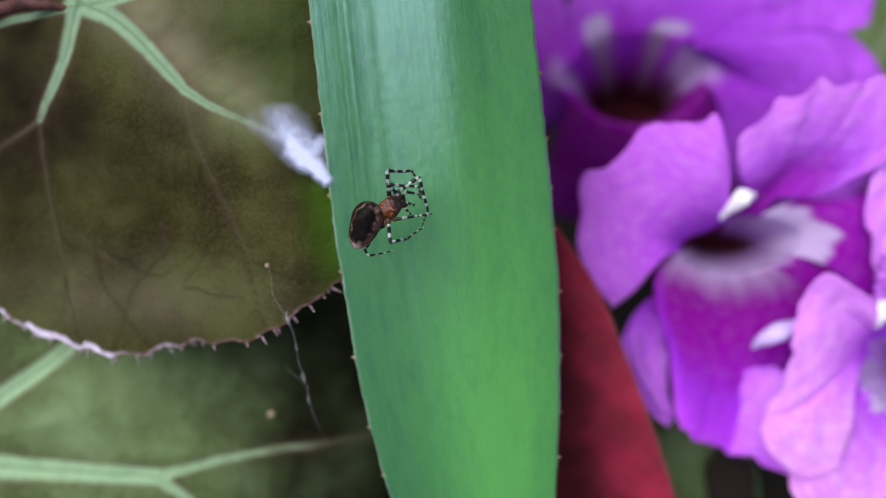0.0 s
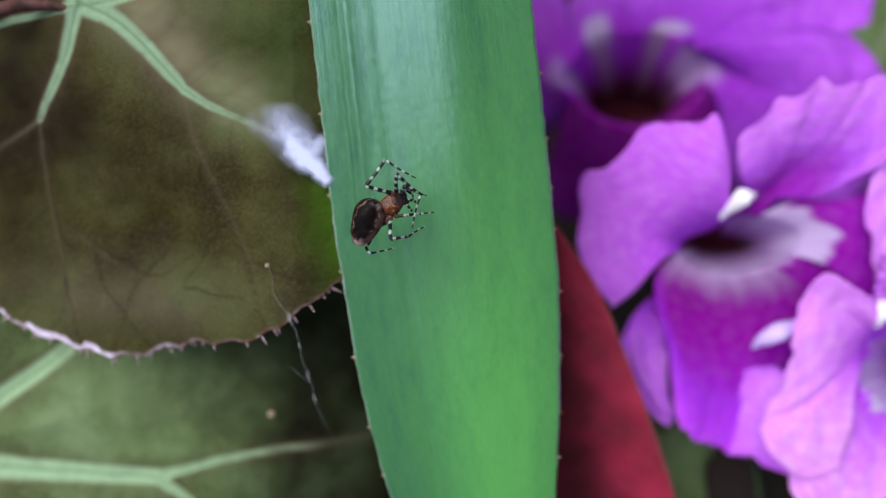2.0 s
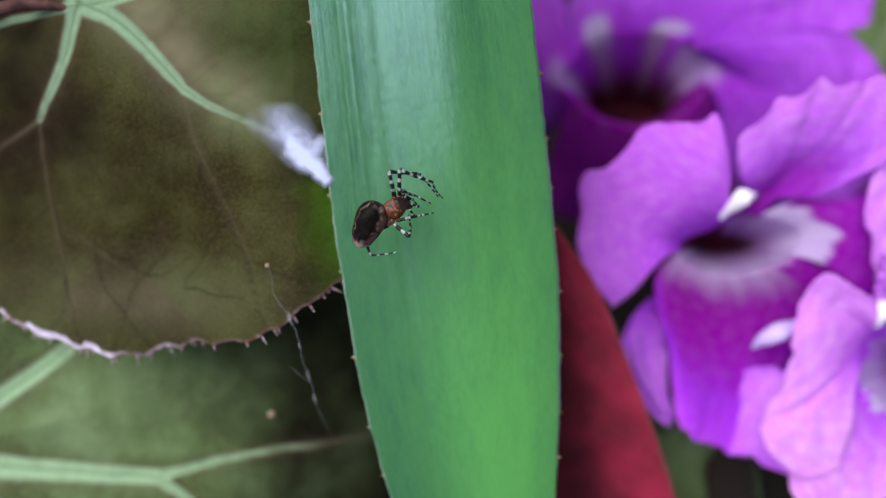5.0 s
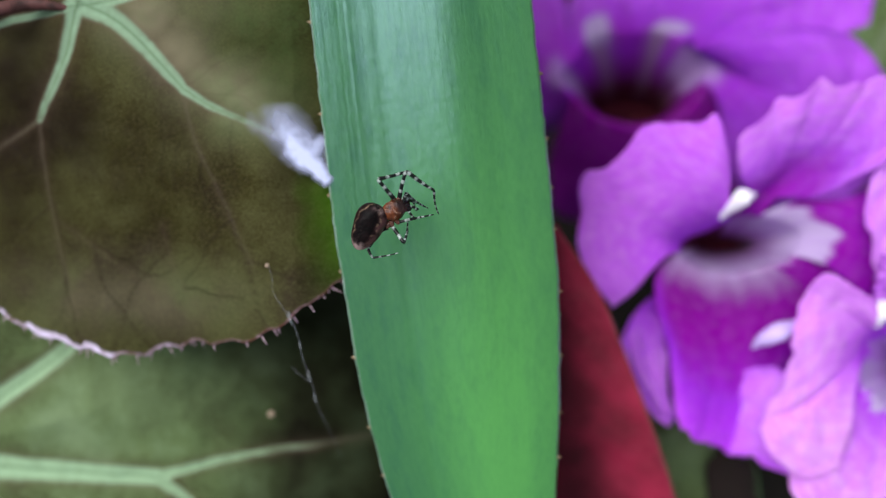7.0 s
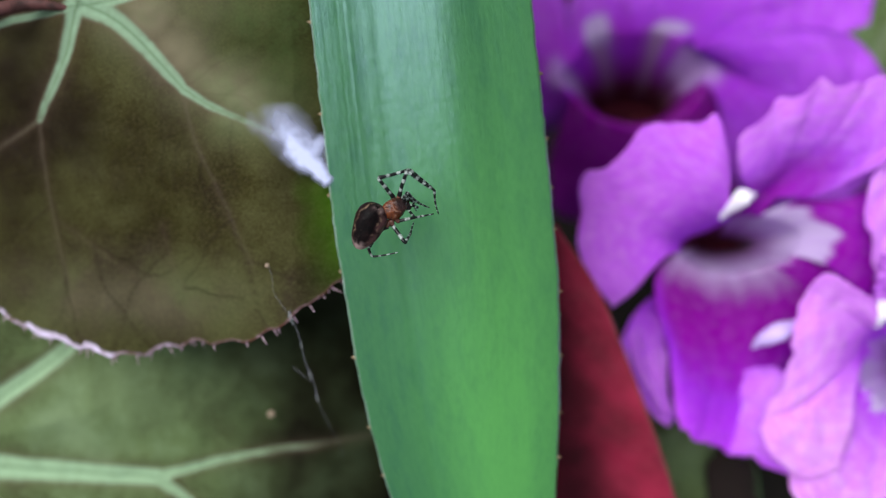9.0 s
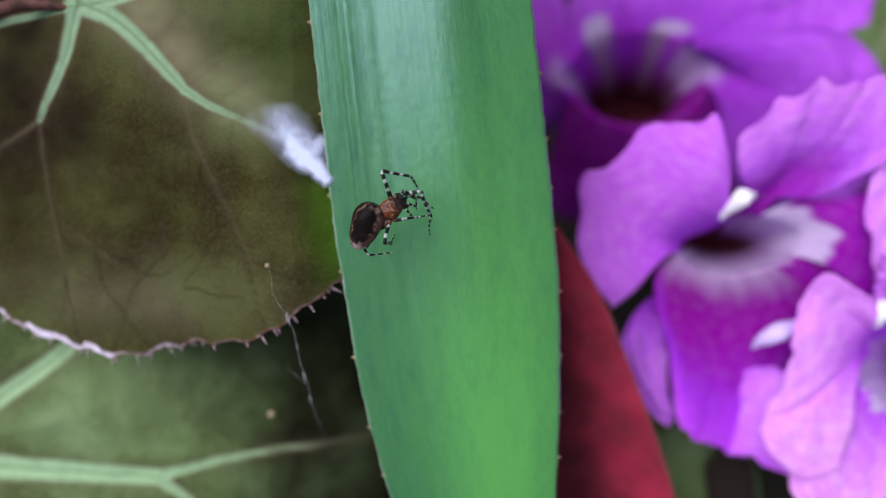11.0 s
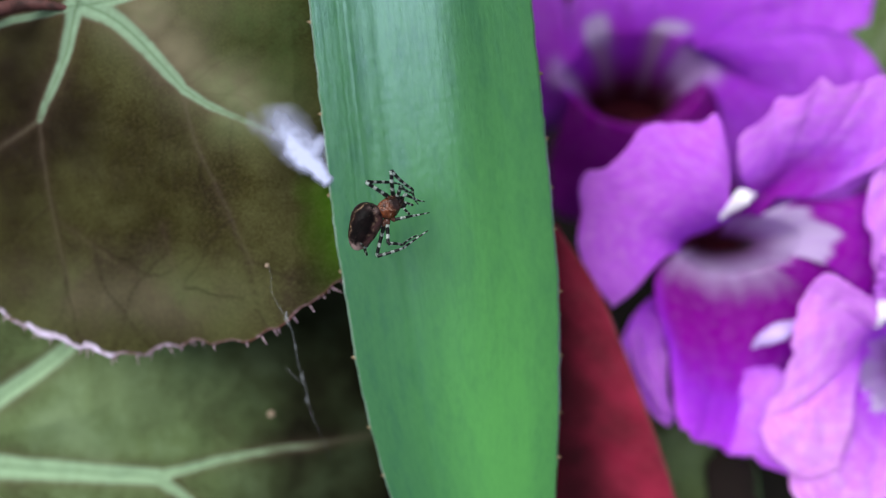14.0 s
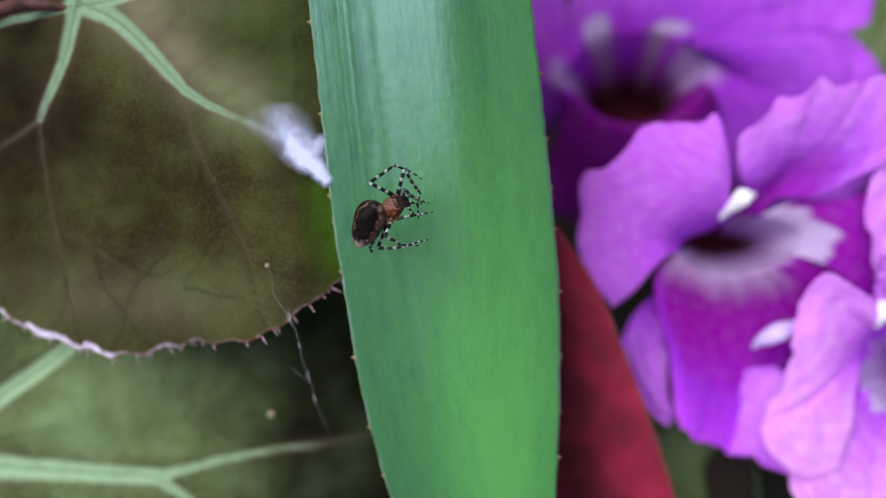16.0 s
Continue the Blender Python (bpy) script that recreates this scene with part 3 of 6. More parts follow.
# ---------------------------------------------------------------- flowers
def petal(flower, base, mid, tip, widths, cup=0.15, ruffle=0.8, waves=3.0, phase=0.0, blunt=0.6, run=(0.2, 1.0), lean=(0, 0, 1), name="petal", pale=0.0):
    """A ruffled petal on a bent midrib from base over mid to tip; widths: half widths at base, middle and end; lean: the way its face looks."""
    o = np.asarray(flower.location) / MM
    b, m, e = [np.asarray(v, float) - o for v in (base, mid, tip)]
    ctrl = 2 * m - 0.5 * (b + e)
    t = np.linspace(0, 1, 44)[:, None]
    c = (1 - t) ** 2 * b + 2 * t * (1 - t) * ctrl + t**2 * e
    tan = 2 * (1 - t) * (ctrl - b) + 2 * t * (e - ctrl)
    tan /= np.linalg.norm(tan, axis=1, keepdims=True)
    side = np.cross(tan, np.asarray(lean, float))
    side /= np.linalg.norm(side, axis=1, keepdims=True) + 1e-9
    face = np.cross(side, tan)
    w = spline((0, 0.5, 1), widths, t[:, 0])
    end = np.clip((t[:, 0] - blunt) / (1 - blunt), 0, 1)
    U, T = np.meshgrid(np.linspace(-1, 1, 45), t[:, 0])
    W = (w * np.sqrt(np.clip(1 - 0.80 * end**2.4, 0, 1)))[:, None]
    length = np.linalg.norm(e - b)
    back = (0.5 * (1 - blunt) * length) * (U**2) * (T**3)
    lift = cup * W * U**2 + ruffle * T**1.5 * (np.sin(waves * U * 2 + phase + 2 * T) * (0.35 + 0.65 * np.abs(U)) + 0.4 * np.sin(5 * U + 6 * T + 2 * phase))
    lift = lift + ruffle * 0.5 * fbm(U * 4 + phase, T * 4, 0.7, phase)
    p = c[:, None] + side[:, None] * (U * W)[..., None] + face[:, None] * lift[..., None] - tan[:, None] * back[..., None]
    p = p + tan[:, None] * (0.4 * np.sin(U * 11 + phase) * T**4)[..., None]
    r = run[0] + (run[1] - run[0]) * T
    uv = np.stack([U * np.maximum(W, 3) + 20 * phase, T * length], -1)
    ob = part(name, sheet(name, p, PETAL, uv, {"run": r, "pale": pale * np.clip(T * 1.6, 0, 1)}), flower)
    return thicken(ob, 0.3)


def lobe(flower, tube_of, at, half, low, end, high, dome=1.0, ruffle=0.8, phase=0.0, pale=0.0, run=(0.35, 1.0), dent=(0, 0, 30), flare=1.6,
         white=(-99, 1, 1), fringe=1.5, pit=(99, 1), rib=(0, 0.3, 0), blot=(0, 0, 0.4, 3), glow=(0, 0, 0.3), vein=0.03, rough=0.5, pale_at=(1.0, 9.0), rise=0.75, tilt=0.0, fold=(0, 0)):
    """One share of a trumpet flower: its strip of the tube, which opens over the rim into a ruffled lobe.
    tube_of: (mouth, axes, bottom, narrow axes); at, half: where it sits on the rim and half its share of it, degrees;
    low, end, high: the lobe's side edges and its outer edge, from the rim's lower angle round to the higher;
    white: (reach past the rim, softness, amount) of the pale throat; pit: (start below the rim, softness) of its dark bottom;
    rib: (amount, width, reach) and blot: (amount, place, width, length) of the pale nectar guide; glow: a lighter stripe (amount, across, width);
    tilt: how much paler it turns towards its high side; fold: (across, depth) of a crease."""
    o = np.asarray(flower.location) / MM
    mouth, axes, bottom, small = tube_of
    a, b = np.asarray(mouth, float) - o, np.asarray(bottom, float) - o
    u = np.linspace(-1, 1, 81)
    th = np.radians(at + u * (half + 1.5))

    def ring(s):
        k = s**flare
        rx, ry = small[0] + (axes[0] - small[0]) * k, small[1] + (axes[1] - small[1]) * k
        off = np.angle(np.exp(1j * (th - radians(dent[0]))))
        bulge = (1 + 0.06 * np.cos(np.pi * u) * s) * (1 - dent[1] * s * np.exp(-(off / radians(dent[2])) ** 2))
        c = b + (a - b) * s
        return np.stack([c[0] + rx * np.cos(th) * bulge, c[1] + ry * np.sin(th) * bulge, c[2] + 0 * th], -1)

    def run_through(pts, q):
        pts = np.asarray(pts, float)
        d = np.concatenate([[0], np.cumsum(np.linalg.norm(np.diff(pts, axis=0), axis=1))])
        return spline(d / d[-1], pts, q)

    inner = np.array([ring(s) for s in np.linspace(0, 1, 29)])
    inner = np.concatenate([(b + 0.02 * (inner[0] - b))[None], inner])  # the tube is closed at its bottom
    rim = inner[-1]
    t = np.linspace(0, 1, 64)
    loc = lambda pts: [np.asarray(v, float) - o for v in pts]
    L = run_through([rim[0]] + loc(low) + loc(end[:1]), t)[:, None]
    H = run_through([rim[-1]] + loc(high) + loc(end[-1:]), t)[:, None]
    E = run_through(loc(end), (u + 1) / 2)[None]
    fit = np.stack([np.polyval(np.polyfit(u, E[0, :, i], 4), u) for i in range(3)], -1)
    fit = fit + (E[0, 0] - fit[0]) * ((1 - u) / 2)[:, None] + (E[0, -1] - fit[-1]) * ((1 + u) / 2)[:, None]
    wavy, E = E - fit[None], fit[None]  # the frill of the outer edge fades inwards
    B = rim[None]
    v, T = ((u + 1) / 2)[None, :, None], t[:, None, None]
    p = (1 - T) * B + T * E + (1 - v) * L + v * H - ((1 - T) * ((1 - v) * B[:, :1] + v * B[:, -1:]) + T * ((1 - v) * E[:, :1] + v * E[:, -1:])) + wavy * T**4
    du, dt = np.gradient(p, axis=1), np.gradient(p, axis=0)
    face = np.cross(du, dt)
    face /= np.linalg.norm(face, axis=-1, keepdims=True) + 1e-9
    face *= np.sign(face[..., 2:3] + 1e-9)
    length = np.linalg.norm(E[0, 40] - rim[40])
    U, S = np.meshgrid(u, t)
    X, Y = p[..., 0], p[..., 1]
    lift = dome * np.sin(np.pi * S) ** 0.8 * (1 - 0.5 * U**2)
    lift = lift + ruffle * S**1.4 * (0.9 * np.sin(8 * U + 2.5 * S + phase) * np.abs(U) + 0.9 * fbm(X, Y, 0.13, phase)) + rough * S * (0.45 * fbm(X, Y, 0.36, phase + 3) + 0.10 * fbm(X, Y, 0.9, phase + 8))
    branch = np.abs(np.sin(U * 5.5 + 0.7 * fbm(X, Y, 0.25, phase)))
    lift = lift - vein * np.exp(-(branch / 0.25) ** 2) * np.sin(np.pi * np.clip(S * 0.9, 0, 1)) ** 0.5
    lift = lift - fold[1] * np.exp(-((U - fold[0] - 0.06 * np.sin(5 * S)) / 0.05) ** 2) * np.clip(S * 2, 0, 1)
    p = p + face * lift[..., None]
    frill = (0.22 * np.sin(U * 17 + phase) + 0.55 * fbm(U * 5 + 9, S * 0, 1.0, phase)) * S**6
    p = p + (dt / (np.linalg.norm(dt, axis=-1, keepdims=True) + 1e-9)) * frill[..., None]
    full = np.concatenate([inner, p[1:]])
    along = np.concatenate([np.linspace(-18, 0, 30), t[1:] * length])[:, None] + 0 * u[None]
    across = u[None] + 0 * along
    out = np.clip(along / length, 0, 1)
    streak = fbm(across * 2.4 + phase, 0 * along, 1.3, phase) + 0.2 * fbm(across * 11, 0 * along, 1.2, phase + 2)
    attrs = {
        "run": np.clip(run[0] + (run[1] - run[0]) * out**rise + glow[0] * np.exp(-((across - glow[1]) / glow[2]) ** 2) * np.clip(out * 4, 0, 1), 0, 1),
        "pale": pale * (1 + tilt * across) * np.clip(out * 1.6, 0, 1) * np.exp(-((out - pale_at[0]) / pale_at[1]) ** 2),
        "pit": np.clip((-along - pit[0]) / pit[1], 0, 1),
        "rib": rib[0] * np.exp(-(across / rib[1]) ** 2) * np.clip((rib[2] - along) / 3, 0, 1) * np.clip(1.15 + along / 15, 0, 1) if rib[0] else 0 * along,
        "white": np.maximum(white[2] * np.clip((white[0] + fringe * streak - along) / white[1], 0, 1) * np.clip(1.25 + along / (pit[0] + pit[1]), 0, 1),
                            np.clip(blot[0] * 1.4 * np.exp(-(across / blot[2]) ** 4 - ((along - blot[1]) / blot[3]) ** 4), 0, blot[0] + 0.001)),
    }
    wide = 0.5 * np.linalg.norm(full[:, -1] - full[:, 0], axis=-1)[:, None]
    uv = np.stack([across * wide + 23 * phase, along], -1)
    return thicken(part("petal", sheet("petal", full, PETAL, uv, attrs), flower), 0.3)


def lip(flower, pts, radii, mat, label="bright white fold in the throat"):
    """A short rolled white fold at a throat's edge."""
    o = np.asarray(flower.location) / MM
    part("petal_fold", tube("petal_fold", [np.asarray(v, float) - o for v in pts], radii, mat, 14, 10, 0.10), flower, label)


def stem(flower, start, *way):
    o = np.asarray(flower.location) / MM
    pts = [np.asarray(v, float) - o for v in (start, *way)]
    part("stalk", tube("stalk", pts, (1.6, 1.2, 1.2, 1.6), STALK_GREEN), flower)


def flowers():
    g = "violet trumpet flowers"
    # the flower behind, in shade; part of that shade is put into its low run
    f = thing("trumpet_flower", "violet trumpet flower with a maroon throat and pale ribs, in shade", "flower", (34.76, 31.14, -50), g)
    t = ((34.38, 30.46, -46), (13.07, 8.44), (37.10, 26.22, -65), (7.0, 3.6))
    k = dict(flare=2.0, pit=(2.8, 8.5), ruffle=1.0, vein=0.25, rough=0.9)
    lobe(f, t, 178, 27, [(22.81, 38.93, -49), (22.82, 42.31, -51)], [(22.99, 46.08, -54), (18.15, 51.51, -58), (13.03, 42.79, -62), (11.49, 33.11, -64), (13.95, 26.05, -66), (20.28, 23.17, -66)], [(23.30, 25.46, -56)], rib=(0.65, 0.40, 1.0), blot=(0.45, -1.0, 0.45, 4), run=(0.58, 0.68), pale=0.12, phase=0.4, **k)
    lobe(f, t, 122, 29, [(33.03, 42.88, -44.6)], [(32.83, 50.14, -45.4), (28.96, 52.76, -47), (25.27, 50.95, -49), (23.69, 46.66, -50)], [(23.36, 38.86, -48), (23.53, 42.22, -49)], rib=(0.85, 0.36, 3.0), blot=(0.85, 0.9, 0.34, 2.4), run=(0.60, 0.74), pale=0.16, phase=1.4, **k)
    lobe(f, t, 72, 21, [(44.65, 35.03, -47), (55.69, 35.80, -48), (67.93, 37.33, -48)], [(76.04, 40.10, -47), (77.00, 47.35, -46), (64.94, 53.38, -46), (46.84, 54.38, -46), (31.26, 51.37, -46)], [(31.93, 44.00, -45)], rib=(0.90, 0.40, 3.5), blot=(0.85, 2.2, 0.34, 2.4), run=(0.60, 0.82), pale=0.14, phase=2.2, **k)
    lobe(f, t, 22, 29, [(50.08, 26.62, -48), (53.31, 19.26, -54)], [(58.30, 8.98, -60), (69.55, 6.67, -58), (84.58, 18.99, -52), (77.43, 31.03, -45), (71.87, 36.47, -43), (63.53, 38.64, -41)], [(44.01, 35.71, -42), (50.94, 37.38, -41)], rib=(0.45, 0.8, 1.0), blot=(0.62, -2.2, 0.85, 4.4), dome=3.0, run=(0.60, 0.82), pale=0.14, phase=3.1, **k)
    # the lower lobe's shade is put into its colour through the lowest run
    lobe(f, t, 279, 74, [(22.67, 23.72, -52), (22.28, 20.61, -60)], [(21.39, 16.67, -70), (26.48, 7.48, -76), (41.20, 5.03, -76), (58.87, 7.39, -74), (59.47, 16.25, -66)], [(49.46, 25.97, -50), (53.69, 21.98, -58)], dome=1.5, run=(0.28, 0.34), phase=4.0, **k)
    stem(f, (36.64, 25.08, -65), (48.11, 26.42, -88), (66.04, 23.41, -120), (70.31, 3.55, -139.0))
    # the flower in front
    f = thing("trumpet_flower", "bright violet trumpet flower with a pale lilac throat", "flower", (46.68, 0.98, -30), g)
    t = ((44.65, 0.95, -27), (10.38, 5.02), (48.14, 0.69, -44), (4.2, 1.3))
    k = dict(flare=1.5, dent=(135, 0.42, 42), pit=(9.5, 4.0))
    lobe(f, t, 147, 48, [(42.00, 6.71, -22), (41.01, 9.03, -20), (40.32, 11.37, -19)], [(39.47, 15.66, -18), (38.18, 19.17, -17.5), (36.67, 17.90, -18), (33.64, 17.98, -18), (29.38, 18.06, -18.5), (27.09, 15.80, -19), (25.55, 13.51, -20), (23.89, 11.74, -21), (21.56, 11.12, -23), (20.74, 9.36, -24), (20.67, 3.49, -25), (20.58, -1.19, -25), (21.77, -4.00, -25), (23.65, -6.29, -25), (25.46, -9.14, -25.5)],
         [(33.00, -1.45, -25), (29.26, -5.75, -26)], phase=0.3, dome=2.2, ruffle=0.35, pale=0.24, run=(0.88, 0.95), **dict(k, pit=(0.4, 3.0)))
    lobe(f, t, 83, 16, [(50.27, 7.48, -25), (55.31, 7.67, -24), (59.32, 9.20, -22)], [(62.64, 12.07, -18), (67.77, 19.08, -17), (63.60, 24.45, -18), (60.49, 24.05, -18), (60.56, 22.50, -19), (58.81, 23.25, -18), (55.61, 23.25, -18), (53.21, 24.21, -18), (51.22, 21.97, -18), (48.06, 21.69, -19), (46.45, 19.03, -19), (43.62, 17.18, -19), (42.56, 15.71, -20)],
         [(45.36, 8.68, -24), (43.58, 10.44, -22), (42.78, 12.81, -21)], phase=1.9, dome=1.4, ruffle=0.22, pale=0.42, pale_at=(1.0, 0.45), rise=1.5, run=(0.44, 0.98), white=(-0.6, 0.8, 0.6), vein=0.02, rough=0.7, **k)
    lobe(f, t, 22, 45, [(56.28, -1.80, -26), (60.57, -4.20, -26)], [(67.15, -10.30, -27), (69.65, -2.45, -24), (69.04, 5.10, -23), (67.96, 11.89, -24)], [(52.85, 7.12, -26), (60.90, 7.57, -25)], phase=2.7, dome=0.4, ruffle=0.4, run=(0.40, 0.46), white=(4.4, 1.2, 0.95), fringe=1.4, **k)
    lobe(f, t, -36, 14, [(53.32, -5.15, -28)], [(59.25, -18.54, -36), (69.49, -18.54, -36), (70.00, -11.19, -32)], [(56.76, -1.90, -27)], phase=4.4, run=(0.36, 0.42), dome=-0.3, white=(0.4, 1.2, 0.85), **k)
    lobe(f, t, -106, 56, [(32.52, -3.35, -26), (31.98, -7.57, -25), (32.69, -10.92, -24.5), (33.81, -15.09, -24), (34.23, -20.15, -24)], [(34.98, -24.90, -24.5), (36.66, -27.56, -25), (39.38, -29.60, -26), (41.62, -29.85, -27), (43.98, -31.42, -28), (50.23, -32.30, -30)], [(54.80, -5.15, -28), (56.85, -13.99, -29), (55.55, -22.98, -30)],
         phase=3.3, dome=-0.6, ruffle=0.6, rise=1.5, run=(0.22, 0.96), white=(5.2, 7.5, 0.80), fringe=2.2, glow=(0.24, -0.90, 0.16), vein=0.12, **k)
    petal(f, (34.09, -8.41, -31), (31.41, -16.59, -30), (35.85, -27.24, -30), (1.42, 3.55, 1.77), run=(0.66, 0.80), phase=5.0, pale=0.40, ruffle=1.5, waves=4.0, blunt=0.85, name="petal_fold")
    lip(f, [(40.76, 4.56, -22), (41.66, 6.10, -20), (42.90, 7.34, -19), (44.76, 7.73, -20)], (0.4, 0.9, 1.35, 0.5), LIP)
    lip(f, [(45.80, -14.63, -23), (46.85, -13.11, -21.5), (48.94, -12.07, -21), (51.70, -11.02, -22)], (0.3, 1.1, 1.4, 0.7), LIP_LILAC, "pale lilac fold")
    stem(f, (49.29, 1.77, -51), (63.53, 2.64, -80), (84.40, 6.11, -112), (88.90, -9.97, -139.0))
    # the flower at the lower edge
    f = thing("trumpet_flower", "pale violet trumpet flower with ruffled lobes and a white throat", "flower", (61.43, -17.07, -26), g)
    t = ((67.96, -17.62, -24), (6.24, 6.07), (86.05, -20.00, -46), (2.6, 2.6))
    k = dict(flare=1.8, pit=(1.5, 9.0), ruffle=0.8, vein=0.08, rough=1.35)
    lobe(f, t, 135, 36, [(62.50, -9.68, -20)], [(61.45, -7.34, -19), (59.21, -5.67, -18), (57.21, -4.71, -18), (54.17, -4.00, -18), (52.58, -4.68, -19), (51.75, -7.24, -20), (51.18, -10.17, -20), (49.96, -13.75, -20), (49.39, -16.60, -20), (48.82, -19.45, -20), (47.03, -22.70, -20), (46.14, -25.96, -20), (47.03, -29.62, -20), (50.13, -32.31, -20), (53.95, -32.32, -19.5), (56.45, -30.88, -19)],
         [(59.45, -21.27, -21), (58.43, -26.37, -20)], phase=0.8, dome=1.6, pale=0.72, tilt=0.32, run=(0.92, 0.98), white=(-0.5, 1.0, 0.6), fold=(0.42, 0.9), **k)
    # pale_at leaves the drooping tip lilac: its shade put into the colour
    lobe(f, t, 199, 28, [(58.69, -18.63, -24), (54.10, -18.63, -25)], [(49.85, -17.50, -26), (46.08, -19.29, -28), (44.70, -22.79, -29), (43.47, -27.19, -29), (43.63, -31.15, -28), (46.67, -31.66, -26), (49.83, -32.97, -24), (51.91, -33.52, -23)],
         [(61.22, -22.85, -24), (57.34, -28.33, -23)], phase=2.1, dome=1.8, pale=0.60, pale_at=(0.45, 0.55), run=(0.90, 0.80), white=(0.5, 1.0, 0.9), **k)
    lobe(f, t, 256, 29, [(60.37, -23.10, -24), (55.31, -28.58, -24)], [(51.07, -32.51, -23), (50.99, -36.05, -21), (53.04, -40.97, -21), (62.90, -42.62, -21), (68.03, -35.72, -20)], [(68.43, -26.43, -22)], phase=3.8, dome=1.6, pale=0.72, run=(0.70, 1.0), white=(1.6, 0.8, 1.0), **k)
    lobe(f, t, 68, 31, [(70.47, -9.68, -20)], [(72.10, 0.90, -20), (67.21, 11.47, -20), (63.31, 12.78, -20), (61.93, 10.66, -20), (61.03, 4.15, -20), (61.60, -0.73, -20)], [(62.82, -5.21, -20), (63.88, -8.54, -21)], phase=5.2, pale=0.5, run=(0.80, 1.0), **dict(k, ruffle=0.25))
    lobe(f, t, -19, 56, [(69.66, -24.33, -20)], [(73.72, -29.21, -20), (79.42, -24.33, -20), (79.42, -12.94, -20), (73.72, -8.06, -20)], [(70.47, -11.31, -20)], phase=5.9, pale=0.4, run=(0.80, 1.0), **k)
    lip(f, [(62.73, -11.25, -21), (62.82, -9.85, -20), (63.47, -8.71, -20), (65.95, -8.04, -22)], (0.5, 1.2, 1.4, 0.5), LIP)
    stem(f, (85.22, -19.86, -45), (105.90, -24.70, -70), (129.34, -32.34, -110), (114.0, -43.77, -139.0))


def withered_leaf():
    """A dull brown leaf tip deep under the flowers, with a thin pale green margin."""
    ob = thing("withered_leaf", "dull brown withered leaf tip with a thin green margin", "leaf", (51.11, -45.96, -44))
    o = np.asarray(ob.location) / MM
    way = np.array([(49.57, -35.03, -42), (50.34, -40.21, -43), (51.69, -46.30, -45), (57.74, -60.04, -58), (70.98, -79.62, -90)]) - o
    t, u = np.linspace(0, 1, 40), np.linspace(-1, 1, 21)
    c = spline(np.linspace(0, 1, 5), way, t)
    w = 4.4 * np.clip(t * 6 + 0.15, 0, 1) ** 0.6
    x = c[:, None, 0] + u[None] * w[:, None]
    z = c[:, None, 2] - 0.8 * u[None] ** 2 + 0.3 * fbm(x, 0 * x + t[:, None] * 20, 0.4, 3.0)
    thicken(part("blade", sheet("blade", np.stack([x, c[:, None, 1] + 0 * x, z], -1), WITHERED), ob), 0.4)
    part("margin", tube("margin", list(np.stack([x[::4, -1], c[::4, 1], z[::4, -1]], -1)), [0.45] * 10, STALK_GREEN, 6, 3), ob, "pale green margin")
    part("stalk", tube("stalk", [way[-1], way[-1] + np.array((0, -1, -25)), np.array((way[-1][0], way[-1][1] - 2, -139.5 - o[2]))], (1.2, 1.0, 1.2), STALK_RED), ob)
    return ob


# ---------------------------------------------------------------- small things on the leaves
def speck(label, place, size, mat, name="pollen_grain"):
    bm = bmesh.new()
    bmesh.ops.create_icosphere(bm, subdivisions=2, radius=size * MM)
    for v in bm.verts:
        v.co *= 1 + 0.25 * noise.noise(v.co * 4000)
        v.co.z *= 0.7
    me = bpy.data.meshes.new(name)
    bm.to_mesh(me)
    bm.free()
    me.materials.append(mat)
    ob = new(name, me)
    ob.location = Vector(place) * MM
    return tagged(ob, label, "debris")


def thin_white_paint(name, cover, colour):
    p = Paint(name, 0.8, 0.1)
    n = p.noise(p.coords(), 500, 3.0, 0.6)
    p.color(colour)
    p.bump(n, 0.1, 0.0001)
    clear = p.node("ShaderNodeBsdfTransparent")
    thin = p.calc("MULTIPLY", p.ramp(n, (0.3, 0.85), (0.6, 1.0)), p.calc("MULTIPLY", p.attr("dense"), cover * 1.25))
    mixed = p.node("ShaderNodeMixShader", _0=thin, _1=clear, _2=p.b.outputs[0])
    p.t.links.new(mixed, p.t.nodes["Material Output"].inputs["Surface"])
    return p.m


